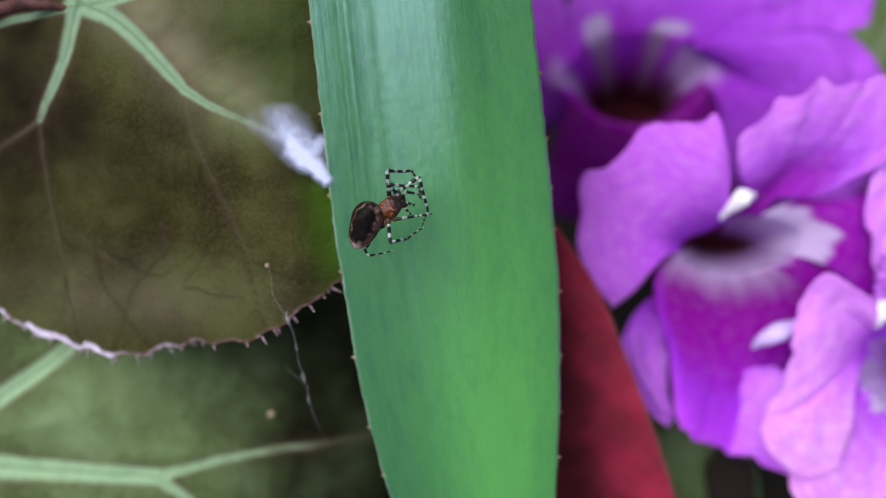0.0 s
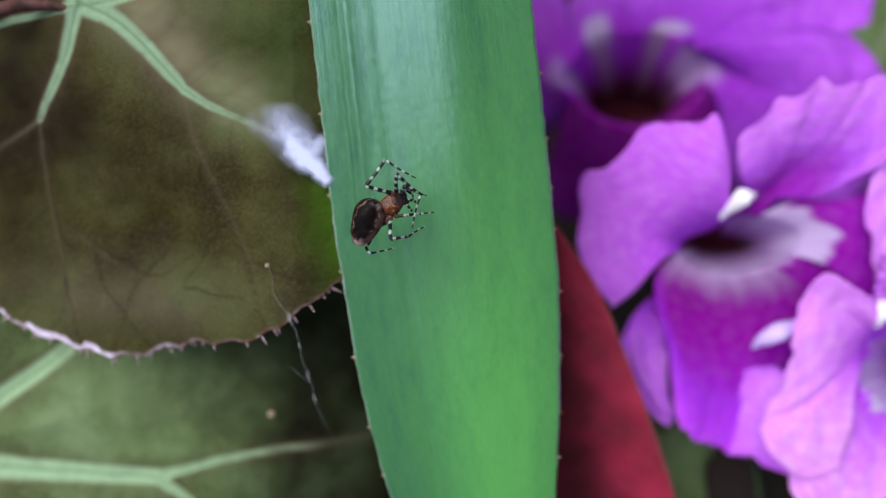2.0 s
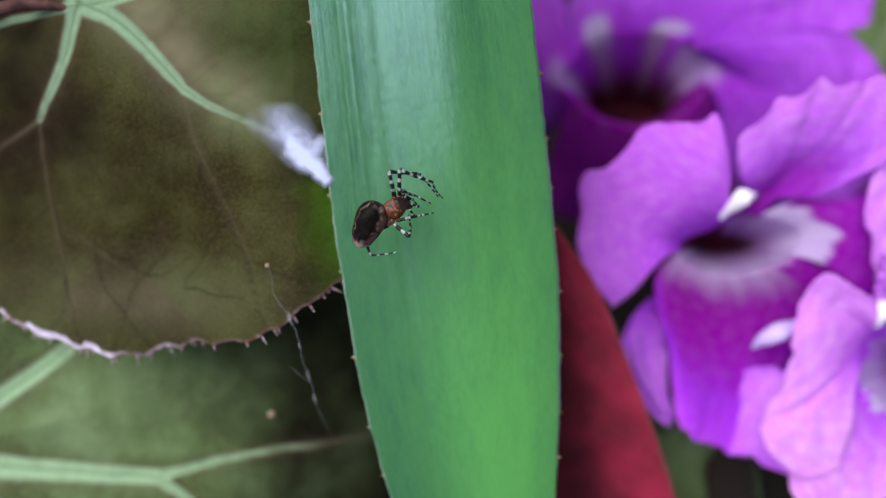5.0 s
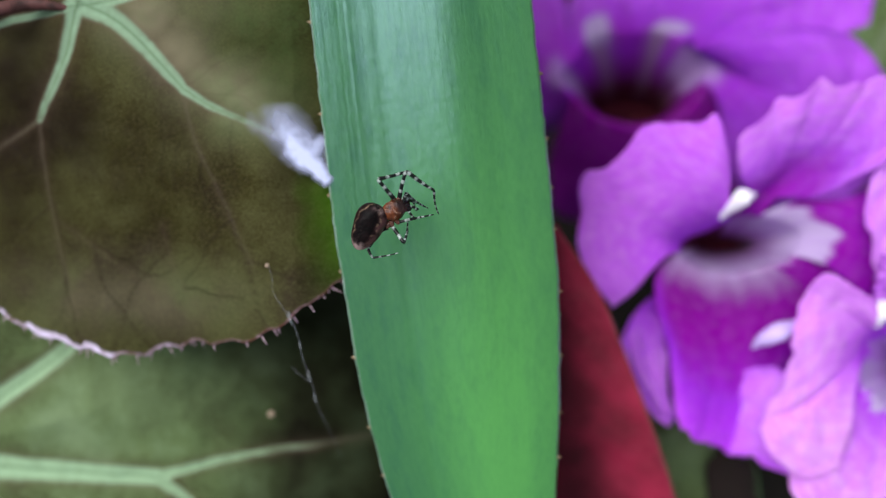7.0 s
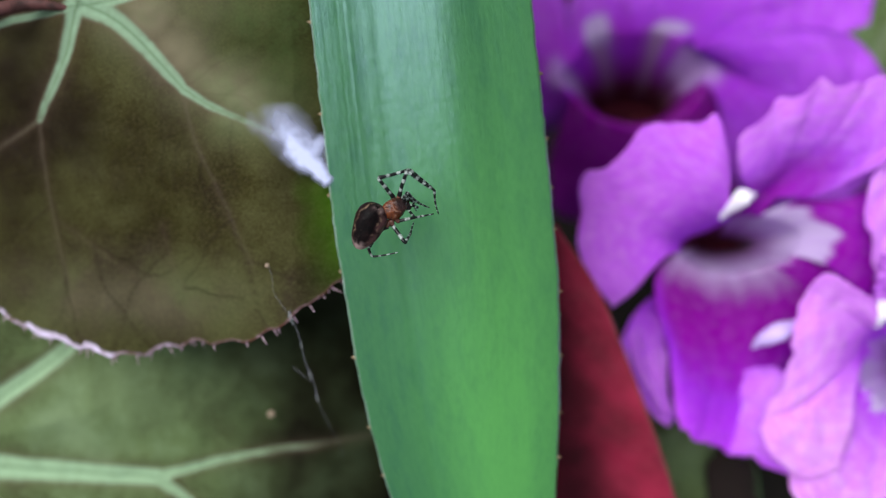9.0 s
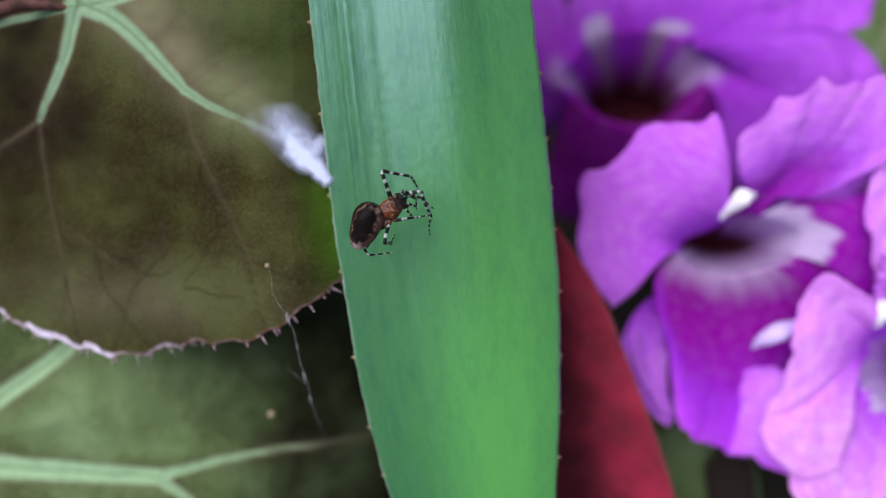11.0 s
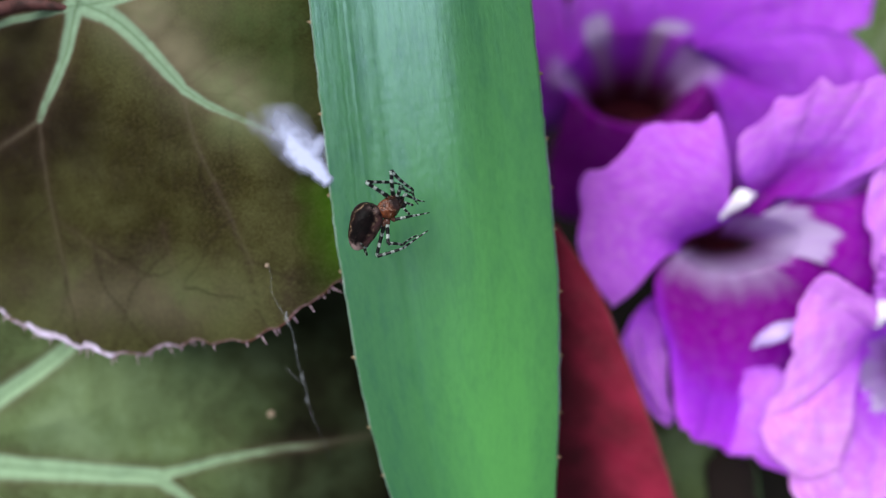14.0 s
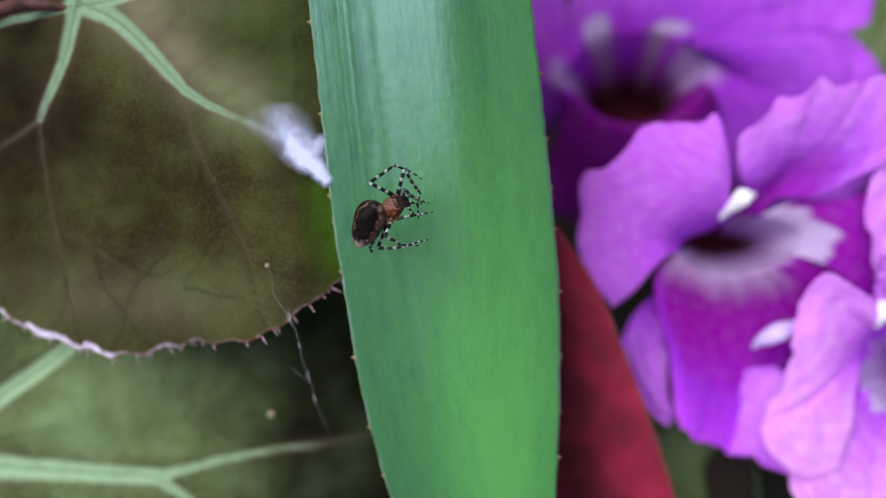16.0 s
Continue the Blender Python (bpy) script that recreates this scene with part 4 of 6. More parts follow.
def leaf_highlight():
    """A highlight on the bronze leaf's fold, put in as a thin white smear: a dense ridge by the strap leaf, a thin
    plume and a trail along the vein.
    """
    x, y = np.meshgrid(np.linspace(-23.5, -12.4, 110), np.linspace(6.6, 17.4, 110), indexing="ij")
    fluff, fine = fbm(x, y, 0.35, 7.0), fbm(x, y, 1.1, 3.0)
    wx, wy = x + 0.5 * fluff, y + 0.5 * fbm(x, y, 0.4, 12.0)

    def strand(a, e, w0, w1, d0, d1):
        d = np.subtract(e, a)
        s = np.clip(((wx - a[0]) * d[0] + (wy - a[1]) * d[1]) / (d @ d), 0, 1)
        off = np.hypot(wx - a[0] - s * d[0], wy - a[1] - s * d[1])
        return (d0 + (d1 - d0) * s) * np.exp(-(off / (w0 + (w1 - w0) * s)) ** 2.6)

    dense = np.maximum.reduce([
        strand((-17.3, 11.9), (-13.7, 8.5), 1.6, 0.75, 0.85, 1.0),
        strand((-18.9, 14.6), (-16.4, 11.8), 2.2, 1.7, 0.32, 0.72),
        strand((-22.4, 14.9), (-18.0, 12.8), 0.9, 1.6, 0.08, 0.42),
        strand((-15.8, 10.6), (-14.4, 12.6), 1.3, 0.9, 0.8, 0.5)])
    dense = np.clip(dense * (1 + 0.40 * fluff + 0.15 * fine), 0, 1)
    edge = np.minimum(np.minimum(x + 23.5, -12.4 - x), np.minimum(y - 6.6, 17.4 - y))
    dense = dense * np.clip(edge * 2, 0, 1)
    z = 0.62 + 0.35 * dense + 0.015 * (x + 18)
    me = sheet("leaf_highlight", np.stack([x, y, z], -1), thin_white_paint("leaf_highlight", 0.95, (0.56, 0.60, 0.84)), attrs={"dense": dense})
    bm = bmesh.new()
    bm.from_mesh(me)
    bm.verts.ensure_lookup_table()
    bmesh.ops.delete(bm, geom=[bm.verts[i] for i in np.flatnonzero(dense.ravel() < 0.015)], context="VERTS")  # a ragged outline
    bm.to_mesh(me)
    bm.free()
    return tagged(new("leaf_highlight", me), "white smear standing for a highlight on the bronze leaf", "web")


def silk_thread():
    """A slack beaded thread from the bronze leaf down over the leaf below; it sways from its upper end."""
    o = np.array((-20.68, -1.94, -0.4))
    ob = thing("silk_thread", "slack pale spider silk thread with small white knots", "web", o)
    mat = thin_white_paint("silk_thread", 0.085, (0.74, 0.77, 0.80))
    way = [np.array(v) - o for v in ((-20.68, -1.94, -0.4), (-20.15, -4.94, -0.1), (-18.15, -8.07, -0.1), (-17.19, -11.57, -1.4), (-16.63, -15.59, -4.0), (-16.03, -18.57, -5.0), (-14.65, -22.90, -7.0), (-13.34, -27.18, -9.0))]
    for k in range(len(way) - 1):
        m = 0.5 * (way[k] + way[k + 1]) + np.array((0.15 * (-1) ** k, 0.1, 0))
        me = tube("strand", [way[k], m, way[k + 1]], (0.05, 0.075 + 0.03 * (k % 2), 0.05), mat, 6, 6)
        me.attributes.new("dense", "FLOAT", "POINT").data.foreach_set("value", np.full(len(me.vertices), (0.35, 0.4, 0.75, 0.6, 0.7, 0.4, 0.25)[k], np.float32))
        part("strand", me, ob)
    for k, r in ((2, 0.30), (3, 0.16), (4, 0.24), (5, 0.2)):
        c = way[k]
        me = tube("knot", [c + (-0.25 * r, 3.0 * r, 0), c, c + (0.9 * r, -3.2 * r, 0)], (0.03, r, 0.03), mat, 7, 5, 0.2)
        me.attributes.new("dense", "FLOAT", "POINT").data.foreach_set("value", np.full(len(me.vertices), 0.9, np.float32))
        part("knot", me, ob)
    side = [way[4] + np.array((-2.2, 1.0, -0.4)), way[4] + np.array((-1.2, 0.2, -0.2)), way[4] + np.array((0.2, -0.9, 0))]
    me = tube("strand", side, (0.06, 0.09, 0.05), mat, 6, 6)
    me.attributes.new("dense", "FLOAT", "POINT").data.foreach_set("value", np.full(len(me.vertices), 0.4, np.float32))
    part("strand", me, ob)
    return ob


# ---------------------------------------------------------------- the spider
def abdomen_paint():
    """Black back patch with a dotted cream border, dark flanks, pale mottled tail."""
    p = Paint("abdomen_dark", 0.36, 0.06)
    co = p.coords()
    n, fine, dots = p.noise(co, 1100, 4.0, 0.65), p.noise(co, 3800, 3.0, 0.6), p.noise(co, 2800, 2.0, 0.5)
    flank = p.ramp(n, (0.38, (0.008, 0.005, 0.005)), (0.55, (0.018, 0.009, 0.008)), (0.68, (0.034, 0.017, 0.014)))
    base = p.mix(p.attr("back"), flank, p.ramp(n, (0.4, (0.004, 0.003, 0.003)), (0.7, (0.012, 0.007, 0.007))))
    base = p.mix(p.calc("MULTIPLY", p.attr("ruddy"), p.ramp(n, (0.38, 0.1), (0.54, 0.9))), base, (0.17, 0.080, 0.078))
    base = p.mix(p.calc("MULTIPLY", p.attr("border"), p.ramp(dots, (0.46, 0.0), (0.58, 1.0))), base, (0.38, 0.26, 0.17))
    base = p.mix(p.calc("MULTIPLY", p.attr("tail"), p.ramp(n, (0.44, 0.0), (0.56, 0.9))), base, (0.40, 0.28, 0.26))
    base = p.mix(p.ramp(fine, (0.66, 0.0), (0.78, 0.25)), base, (0.20, 0.12, 0.09))
    p.color(base)
    p.bump(fine, 0.5, 0.00012)
    return p.m


def carapace_paint():
    p = Paint("carapace_orange", 0.20, 0.35)
    co = p.coords()
    n = p.noise(co, 1300, 3.0, 0.6)
    base = p.ramp(n, (0.30, (0.022, 0.009, 0.006)), (0.44, (0.105, 0.027, 0.008)), (0.7, (0.19, 0.050, 0.013)))
    fleck = p.noise(co, 2400, 3.0, 0.65)
    base = p.mix(p.ramp(fleck, (0.58, 0.0), (0.68, 0.75)), base, (0.40, 0.25, 0.17))
    base = p.mix(p.ramp(fleck, (0.34, 0.8), (0.44, 0.0)), base, (0.020, 0.009, 0.006))
    p.color(p.mix(p.attr("front"), base, (0.020, 0.010, 0.009)))
    p.bump(p.calc("ADD", n, fleck), 0.75, 0.0002)
    return p.m


def leg_paint():
    """Black and whitish rings."""
    p = Paint("leg_banded", 0.32, 0.35)
    n = p.noise(p.coords(), 2600, 3.0, 0.6)
    band = p.calc("ADD", p.attr("band"), p.calc("MULTIPLY", p.calc("SUBTRACT", n, 0.5), 0.8))
    p.color(p.mix(p.ramp(band, (0.20, 0.0), (0.42, 1.0)), p.mix(p.ramp(n, (0.4, 0.0), (0.65, 0.8)), (0.43, 0.49, 0.45), (0.11, 0.15, 0.12)), (0.005, 0.005, 0.005)))
    return p.m


def blob(name, length, prof, mat, flat=0.9, rings=28, sides=28, attrs=None, bumps=0.0):
    """A body of revolution along x whose radius is prof(s), s from back to front."""
    s = np.linspace(0, 1, rings)[:, None]
    th = np.linspace(0, 2 * np.pi, sides, endpoint=False)[None]
    r = np.maximum(prof(s), 0.01) * (1 + bumps * np.sin(5 * th + 9 * s) * np.sin(np.pi * s))
    x = (s - 0.5) * length + 0 * th
    y, z = r * np.sin(th), flat * r * np.cos(th)
    return sheet(name, np.stack([x, y, z], -1), mat, attrs={k: f(s, th) for k, f in (attrs or {}).items()}, ring=True)


BANDED = leg_paint()
DARK = plain("chitin_dark", (0.014, 0.009, 0.008), 0.25)
RUDDY = plain("chitin_ruddy", (0.17, 0.070, 0.045), 0.22, 0.95, 2200, (0.016, 0.008, 0.006))
EYE = plain("eye_black", (0.004, 0.004, 0.004), 0.08, 0.0)


def limb_mesh(name, length, r0, r1, bow, rings):
    s = np.linspace(0, 1, 26)[:, None]
    th = np.linspace(0, 2 * np.pi, 10, endpoint=False)[None]
    r = r0 + (r1 - r0) * s
    r = r * (1 + 0.18 * np.cos(2 * np.pi * s) ** 2 * (s < 0.25)) * np.sqrt(np.clip(1 - np.clip(np.abs(2 * s - 1) - 0.9, 0, 1) ** 2 * 75, 0.15, 1))
    c = bow * np.sin(np.pi * s) * length
    p = np.stack([s * length + 0 * th, r * np.sin(th), c + r * np.cos(th)], -1)
    band = 0.5 + 0.5 * np.cos(2 * np.pi * rings * (s - 0.5) + np.pi * 0.25) + 0 * th
    return sheet(name, p, BANDED, attrs={"band": band}, ring=True)


def spider_leg(spider, lengths, thick=1.0, label=""):
    a, b, c = lengths
    leg = part("leg", limb_mesh("leg", a, 0.23 * thick, 0.20 * thick, 0.03, max(1, round(a / 1.1))), spider, label)
    tibia = part("tibia", limb_mesh("tibia", b, 0.20 * thick, 0.15 * thick, 0.05, max(1, round(b / 1.0))), leg)
    tarsus = part("tarsus", limb_mesh("tarsus", c, 0.14 * thick, 0.07 * thick, 0.05, max(2, round(c / 0.95))), leg)
    return leg, tibia, tarsus


def build_spider():
    ob = thing("spider", "small spider with black and white banded legs and orange carapace", "spider", (-5.64, 3.96, 9.0))
    turn = lambda th: np.angle(np.exp(1j * (th - 0.15)))
    rimmed = lambda s: (0.80 + 0.10 * np.cos(26 * s)) * np.sin(np.pi * np.clip(0.10 + 0.84 * s, 0.02, 0.98)) ** 0.4
    belly = blob("abdomen", 5.35, lambda s: 1.98 * (1 - np.abs(2 * s - 1) ** 2.6) ** 0.5 * (0.60 + 0.42 * s), abdomen_paint(), 0.80, 72, 72, {
        "back": lambda s, th: np.clip((rimmed(s) - np.abs(turn(th))) / 0.10, 0, 1),
        "border": lambda s, th: np.exp(-((np.abs(turn(th)) - rimmed(s)) / 0.065) ** 2) * np.where(np.sin(th) > 0, 0.62, 0.40) * np.clip(4 * s - 0.4, 0, 1),
        "ruddy": lambda s, th: np.clip(-np.sin(th) * 1.5 - 0.55, 0, 1) * np.clip(3 - 3 * s, 0.3, 1),
        "tail": lambda s, th: np.clip(1.25 - s / 0.17, 0, 1) + np.exp(-((s - 0.91) / 0.05) ** 2 - ((turn(th) + 0.5) / 0.4) ** 2)}, 0.025)
    a = part("abdomen", belly, ob, "dark abdomen with a pale scalloped border")
    a.location, a.rotation_euler = Vector((-2.66, -1.48, 0.15)) * MM, (radians(4), radians(-5), radians(67))
    head = blob("carapace", 3.3, lambda s: 1.14 * np.sin(np.pi * np.clip(s, 0, 1) ** 0.85) ** 0.6 * (1.08 - 0.28 * s), carapace_paint(), 0.72, 48, 48,
                {"front": lambda s, th: np.clip((s - 0.42) / 0.16, 0, 1) * np.clip(0.6 + 0.4 * np.cos(th), 0, 1)}, 0.06)
    c = part("carapace", head, ob, "shiny orange-brown carapace")
    c.location, c.rotation_euler = Vector((0.28, 0.62, 0.1)) * MM, (0, radians(6), radians(34))
    waist = part("waist", blob("waist", 1.0, lambda s: 0.42 + 0 * s, DARK, 0.8, 8, 12), ob)
    waist.location, waist.rotation_euler = Vector((-1.15, -0.30, -0.1)) * MM, (0, 0, radians(42))
    fang = blob("chelicera", 0.95, lambda s: 0.34 * np.sin(np.pi * np.clip(s, 0.03, 0.97)) ** 0.5, DARK, 1.0, 12, 12)
    for side in (-1, 1):
        ch = part("chelicera", fang, ob)
        ch.location = Vector((1.32 + side * 0.20, 1.02 - side * 0.30, -0.25)) * MM
        ch.rotation_euler = (0, radians(35), radians(25))
    ball = blob("eye", 0.2, lambda s: 0.1 * np.sin(np.pi * np.clip(s, 0.02, 0.98)) ** 0.5, EYE, 1.0, 8, 10)
    for x, y in ((1.18, 1.42), (1.42, 1.08), (1.05, 1.28), (1.28, 0.98), (0.92, 1.52), (1.46, 0.78)):
        part("eye", ball, ob).location = Vector((x, y, 0.62)) * MM
    palp = limb_mesh("palp", 1.15, 0.13, 0.15, 0.12, 2)
    for x, y, turn in ((1.45, 0.55, -48), (1.55, 1.05, -18)):
        q = part("palp", palp, ob)
        q.location, q.rotation_euler = Vector((x, y, -0.25)) * MM, (0, radians(14), radians(turn))
    # short mottled coxae round the carapace
    coxa = blob("coxa", 0.95, lambda s: 0.30 * np.sin(np.pi * np.clip(s, 0.03, 0.97)) ** 0.5, RUDDY, 1.0, 12, 12)
    for x, y, turn in ((-0.02, 1.5, 110), (0.5, 1.62, 80), (0.92, 1.5, 60), (1.15, 1.2, 40), (0.38, -0.62, -60), (-0.15, -0.9, -80), (-0.5, -1.1, -110), (-0.9, -1.1, -130)):
        q = part("coxa", coxa, ob)
        q.location, q.rotation_euler = Vector((x, y, -0.05)) * MM, (0, 0, radians(turn))
    # the fine silk line by which it hangs
    line = tube("dragline", [(-2.5, -1.5, -1.0), (-2.4, -1.6, -5.0), (-2.3, -1.7, -9.4)], (0.012, 0.010, 0.010), SILK, 5, 6)
    part("dragline", line, ob, "fine silk line")
    return ob


# ---------------------------------------------------------------- build
ground()
strap_leaf()
begonia_leaves()
red_leaf()
flowers()
withered_leaf()
leaf_highlight()
thread = silk_thread()
speck("small buff grain on the bronze leaf", (-20.99, -1.96, -1.1), 0.28, SPECK)
speck("small buff grain on the olive leaf", (-24.42, -23.46, -18.6), 0.50, SPECK)
speck("tiny white grain on the bronze leaf", (-52.09, 25.42, -4.3), 0.20, SILK)
speck("small rusty fleck on the green strap leaf", (4.91, 14.14, 0.3), 0.2, SPINE)
spider = build_spider()
leg_a = spider_leg(spider, (2.96, 3.46, 3.72))
leg_b = spider_leg(spider, (3.21, 3.72, 3.75))
leg_e = spider_leg(spider, (2.08, 3.16, 1.87), 0.9)
leg_f = spider_leg(spider, (1.06, 1.38, 1.75), 0.85)
leg_c = spider_leg(spider, (1.35, 1.26, 1.60), 0.85)
leg_d = spider_leg(spider, (2.54, 1.82, 2.39), 0.95)
leg_h = spider_leg(spider, (3.44, 2.97, 3.35), 0.95)
leg_g = spider_leg(spider, (3.35, 1.17, 2.90), 0.85)


# ---------------------------------------------------------------- what moves
def limb(x, y, z, rx, ry, rz):
    """The pose of a limb that starts at x, y, z (mm) on the body or the leg."""
    return pose(x * MM, y * MM, z * MM, rx, ry, rz)


def motions():
    walk(spider, [
        (0, pose(-0.00564, 0.00396, 0.0090, 0, 0, 0.0)), (0.5, pose(-0.00558, 0.00414, 0.0090, 0, 0, 0.0)), (1, pose(-0.00547, 0.00400, 0.0090, 0, 0, 0.3)), (1.5, pose(-0.00557, 0.00431, 0.0090, 0, 0, 0.8)),
        (2, pose(-0.00547, 0.00430, 0.0090, 0, 0, 0.4)), (2.5, pose(-0.00557, 0.00422, 0.0090, 0, 0, 2.0)), (3, pose(-0.00542, 0.00410, 0.0090, 0, 0, 0.7)), (3.5, pose(-0.00561, 0.00426, 0.0090, 0, 0, 1.1)),
        (4, pose(-0.00542, 0.00383, 0.0090, 0, 0, -0.6)), (6.5, pose(-0.00513, 0.00402, 0.0090, 0, 0, -3.8)), (7, pose(-0.00526, 0.00367, 0.0090, 0, 0, -3.1)), (7.5, pose(-0.00489, 0.00402, 0.0090, 0, 0, -3.8)),
        (8, pose(-0.00528, 0.00420, 0.0090, 0, 0, -2.6)), (8.5, pose(-0.00528, 0.00371, 0.0090, 0, 0, -2.6)), (9, pose(-0.00526, 0.00379, 0.0090, 0, 0, -2.1)), (11.5, pose(-0.00561, 0.00387, 0.0090, 0, 0, -0.1)),
        (12, pose(-0.00569, 0.00383, 0.0090, 0, 0, 0.7)), (12.5, pose(-0.00589, 0.00385, 0.0090, 0, 0, 1.5)), (13, pose(-0.00487, 0.00466, 0.0090, 0, 0, -3.2)), (13.5, pose(-0.00516, 0.00447, 0.0090, 0, 0, -1.4)),
        (14, pose(-0.00577, 0.00391, 0.0090, 0, 0, 1.5)), (14.5, pose(-0.00522, 0.00453, 0.0090, 0, 0, -1.4)), (15, pose(-0.00505, 0.00456, 0.0090, 0, 0, -3.4)), (15.5, pose(-0.00546, 0.00399, 0.0090, 0, 0, 1.1)),
        (16, pose(-0.00532, 0.00406, 0.0090, 0, 0, -0.9)),
    ])
    walk(thread, [
        (0, pose(-0.02068, -0.00194, -0.00038, 0, 0, -2.35)), (0.5, pose(-0.02068, -0.00194, -0.00038, 0, 0, -2.06)), (1, pose(-0.02068, -0.00194, -0.00038, 0, 0, 0.00)), (1.5, pose(-0.02068, -0.00194, -0.00038, 0, 0, 0.00)),
        (2, pose(-0.02068, -0.00194, -0.00038, 0, 0, 0.00)), (2.5, pose(-0.02068, -0.00194, -0.00038, 0, 0, -0.59)), (3, pose(-0.02068, -0.00194, -0.00038, 0, 0, 0.29)), (3.5, pose(-0.02068, -0.00194, -0.00038, 0, 0, -0.59)),
        (4, pose(-0.02068, -0.00194, -0.00038, 0, 0, -0.59)), (6.5, pose(-0.02068, -0.00194, -0.00038, 0, 0, 1.18)), (7, pose(-0.02068, -0.00194, -0.00038, 0, 0, 0.29)), (7.5, pose(-0.02068, -0.00194, -0.00038, 0, 0, 1.76)),
        (8, pose(-0.02068, -0.00194, -0.00038, 0, 0, 1.18)), (8.5, pose(-0.02068, -0.00194, -0.00038, 0, 0, 0.88)), (9, pose(-0.02068, -0.00194, -0.00038, 0, 0, 1.18)), (11.5, pose(-0.02068, -0.00194, -0.00038, 0, 0, -2.06)),
        (12, pose(-0.02068, -0.00194, -0.00038, 0, 0, -2.06)), (12.5, pose(-0.02068, -0.00194, -0.00038, 0, 0, -1.47)), (13, pose(-0.02068, -0.00194, -0.00038, 0, 0, 2.64)), (13.5, pose(-0.02068, -0.00194, -0.00038, 0, 0, 1.18)),
        (14, pose(-0.02068, -0.00194, -0.00038, 0, 0, -2.94)), (14.5, pose(-0.02068, -0.00194, -0.00038, 0, 0, 0.00)), (15, pose(-0.02068, -0.00194, -0.00038, 0, 0, 1.76)), (15.5, pose(-0.02068, -0.00194, -0.00038, 0, 0, 0.29)),
        (16, pose(-0.02068, -0.00194, -0.00038, 0, 0, 0.00)),
    ])
    walk(leg_a[0], [
        (0, limb(-0.06, 1.68, 0.1, 0, -31, 93)), (0.5, limb(-0.06, 1.68, 0.1, -13, -18, 124)), (1, limb(-0.06, 1.68, 0.1, -8, -6, 100)), (1.5, limb(-0.06, 1.68, 0.1, -23, -36, 138)),
        (2, limb(-0.06, 1.68, 0.1, -38, -27, 166)), (2.5, limb(-0.06, 1.68, 0.1, -34, -63, 160)), (3, limb(-0.06, 1.68, 0.1, -10, -8, 125)), (3.267, limb(-0.06, 1.68, 0.1, -13, -25, 136)),
        (3.5, limb(-0.06, 1.68, 0.1, -22, -41, 151)), (4, limb(-0.06, 1.68, 0.1, 17, -33, 91)), (6.5, limb(-0.06, 1.68, 0.1, -4, -30, 130)), (7, limb(-0.06, 1.68, 0.1, -5, -34, 132)),
        (7.5, limb(-0.06, 1.68, 0.1, -4, -33, 130)), (8, limb(-0.06, 1.68, 0.1, -5, -34, 131)), (8.5, limb(-0.06, 1.68, 0.1, -5, -35, 132)), (9, limb(-0.06, 1.68, 0.1, -4, -35, 130)),
        (11.5, limb(-0.06, 1.68, 0.1, 7, -19, 107)), (12, limb(-0.06, 1.68, 0.1, -24, -45, 160)), (12.5, limb(-0.06, 1.68, 0.1, -31, -60, 169)), (13, limb(-0.06, 1.68, 0.1, 15, -41, 113)),
        (13.27, limb(-0.06, 1.68, 0.1, 8, -32, 123)), (13.5, limb(-0.06, 1.68, 0.1, 4, -22, 132)), (13.73, limb(-0.06, 1.68, 0.1, 2, -26, 139)), (14, limb(-0.06, 1.68, 0.1, -2, -30, 146)),
        (14.5, limb(-0.06, 1.68, 0.1, -11, -30, 164)), (15, limb(-0.06, 1.68, 0.1, 7, -33, 130)), (15.5, limb(-0.06, 1.68, 0.1, -5, -36, 151)), (16, limb(-0.06, 1.68, 0.1, -6, -28, 154)),
    ])
    walk(leg_a[1], [
        (0, limb(2.96, 0, 0, 0, 38, -115)), (0.5, limb(2.96, 0, 0, -7, 23, -129)), (1, limb(2.96, 0, 0, 6, 33, -102)), (1.5, limb(2.96, 0, 0, -10, 41, -128)),
        (2, limb(2.96, 0, 0, -4, 30, -117)), (2.5, limb(2.96, 0, 0, -23, 25, -158)), (3, limb(2.96, 0, 0, -10, 24, -127)), (3.267, limb(2.96, 0, 0, -9, 26, -125)),
        (3.5, limb(2.96, 0, 0, -10, 31, -127)), (4, limb(2.96, 0, 0, -4, 2, -107)), (6.5, limb(2.96, 0, 0, -6, 11, -120)), (7, limb(2.96, 0, 0, -6, 11, -120)),
        (7.5, limb(2.96, 0, 0, -5, 4, -116)), (8, limb(2.96, 0, 0, -5, -2, -114)), (8.5, limb(2.96, 0, 0, -6, 10, -120)), (9, limb(2.96, 0, 0, -5, 1, -114)),
        (11.5, limb(2.96, 0, 0, -6, 12, -123)), (12, limb(2.96, 0, 0, -5, 15, -118)), (12.5, limb(2.96, 0, 0, -16, 13, -160)), (13, limb(2.96, 0, 0, -8, 11, -122)),
        (13.27, limb(2.96, 0, 0, -11, 23, -133)), (13.5, limb(2.96, 0, 0, -16, 37, -143)), (13.73, limb(2.96, 0, 0, -19, 29, -149)), (14, limb(2.96, 0, 0, -21, 21, -154)),
        (14.5, limb(2.96, 0, 0, -21, 32, -153)), (15, limb(2.96, 0, 0, -14, -1, -130)), (15.5, limb(2.96, 0, 0, -17, 25, -143)), (16, limb(2.96, 0, 0, -10, 15, -123)),
    ])
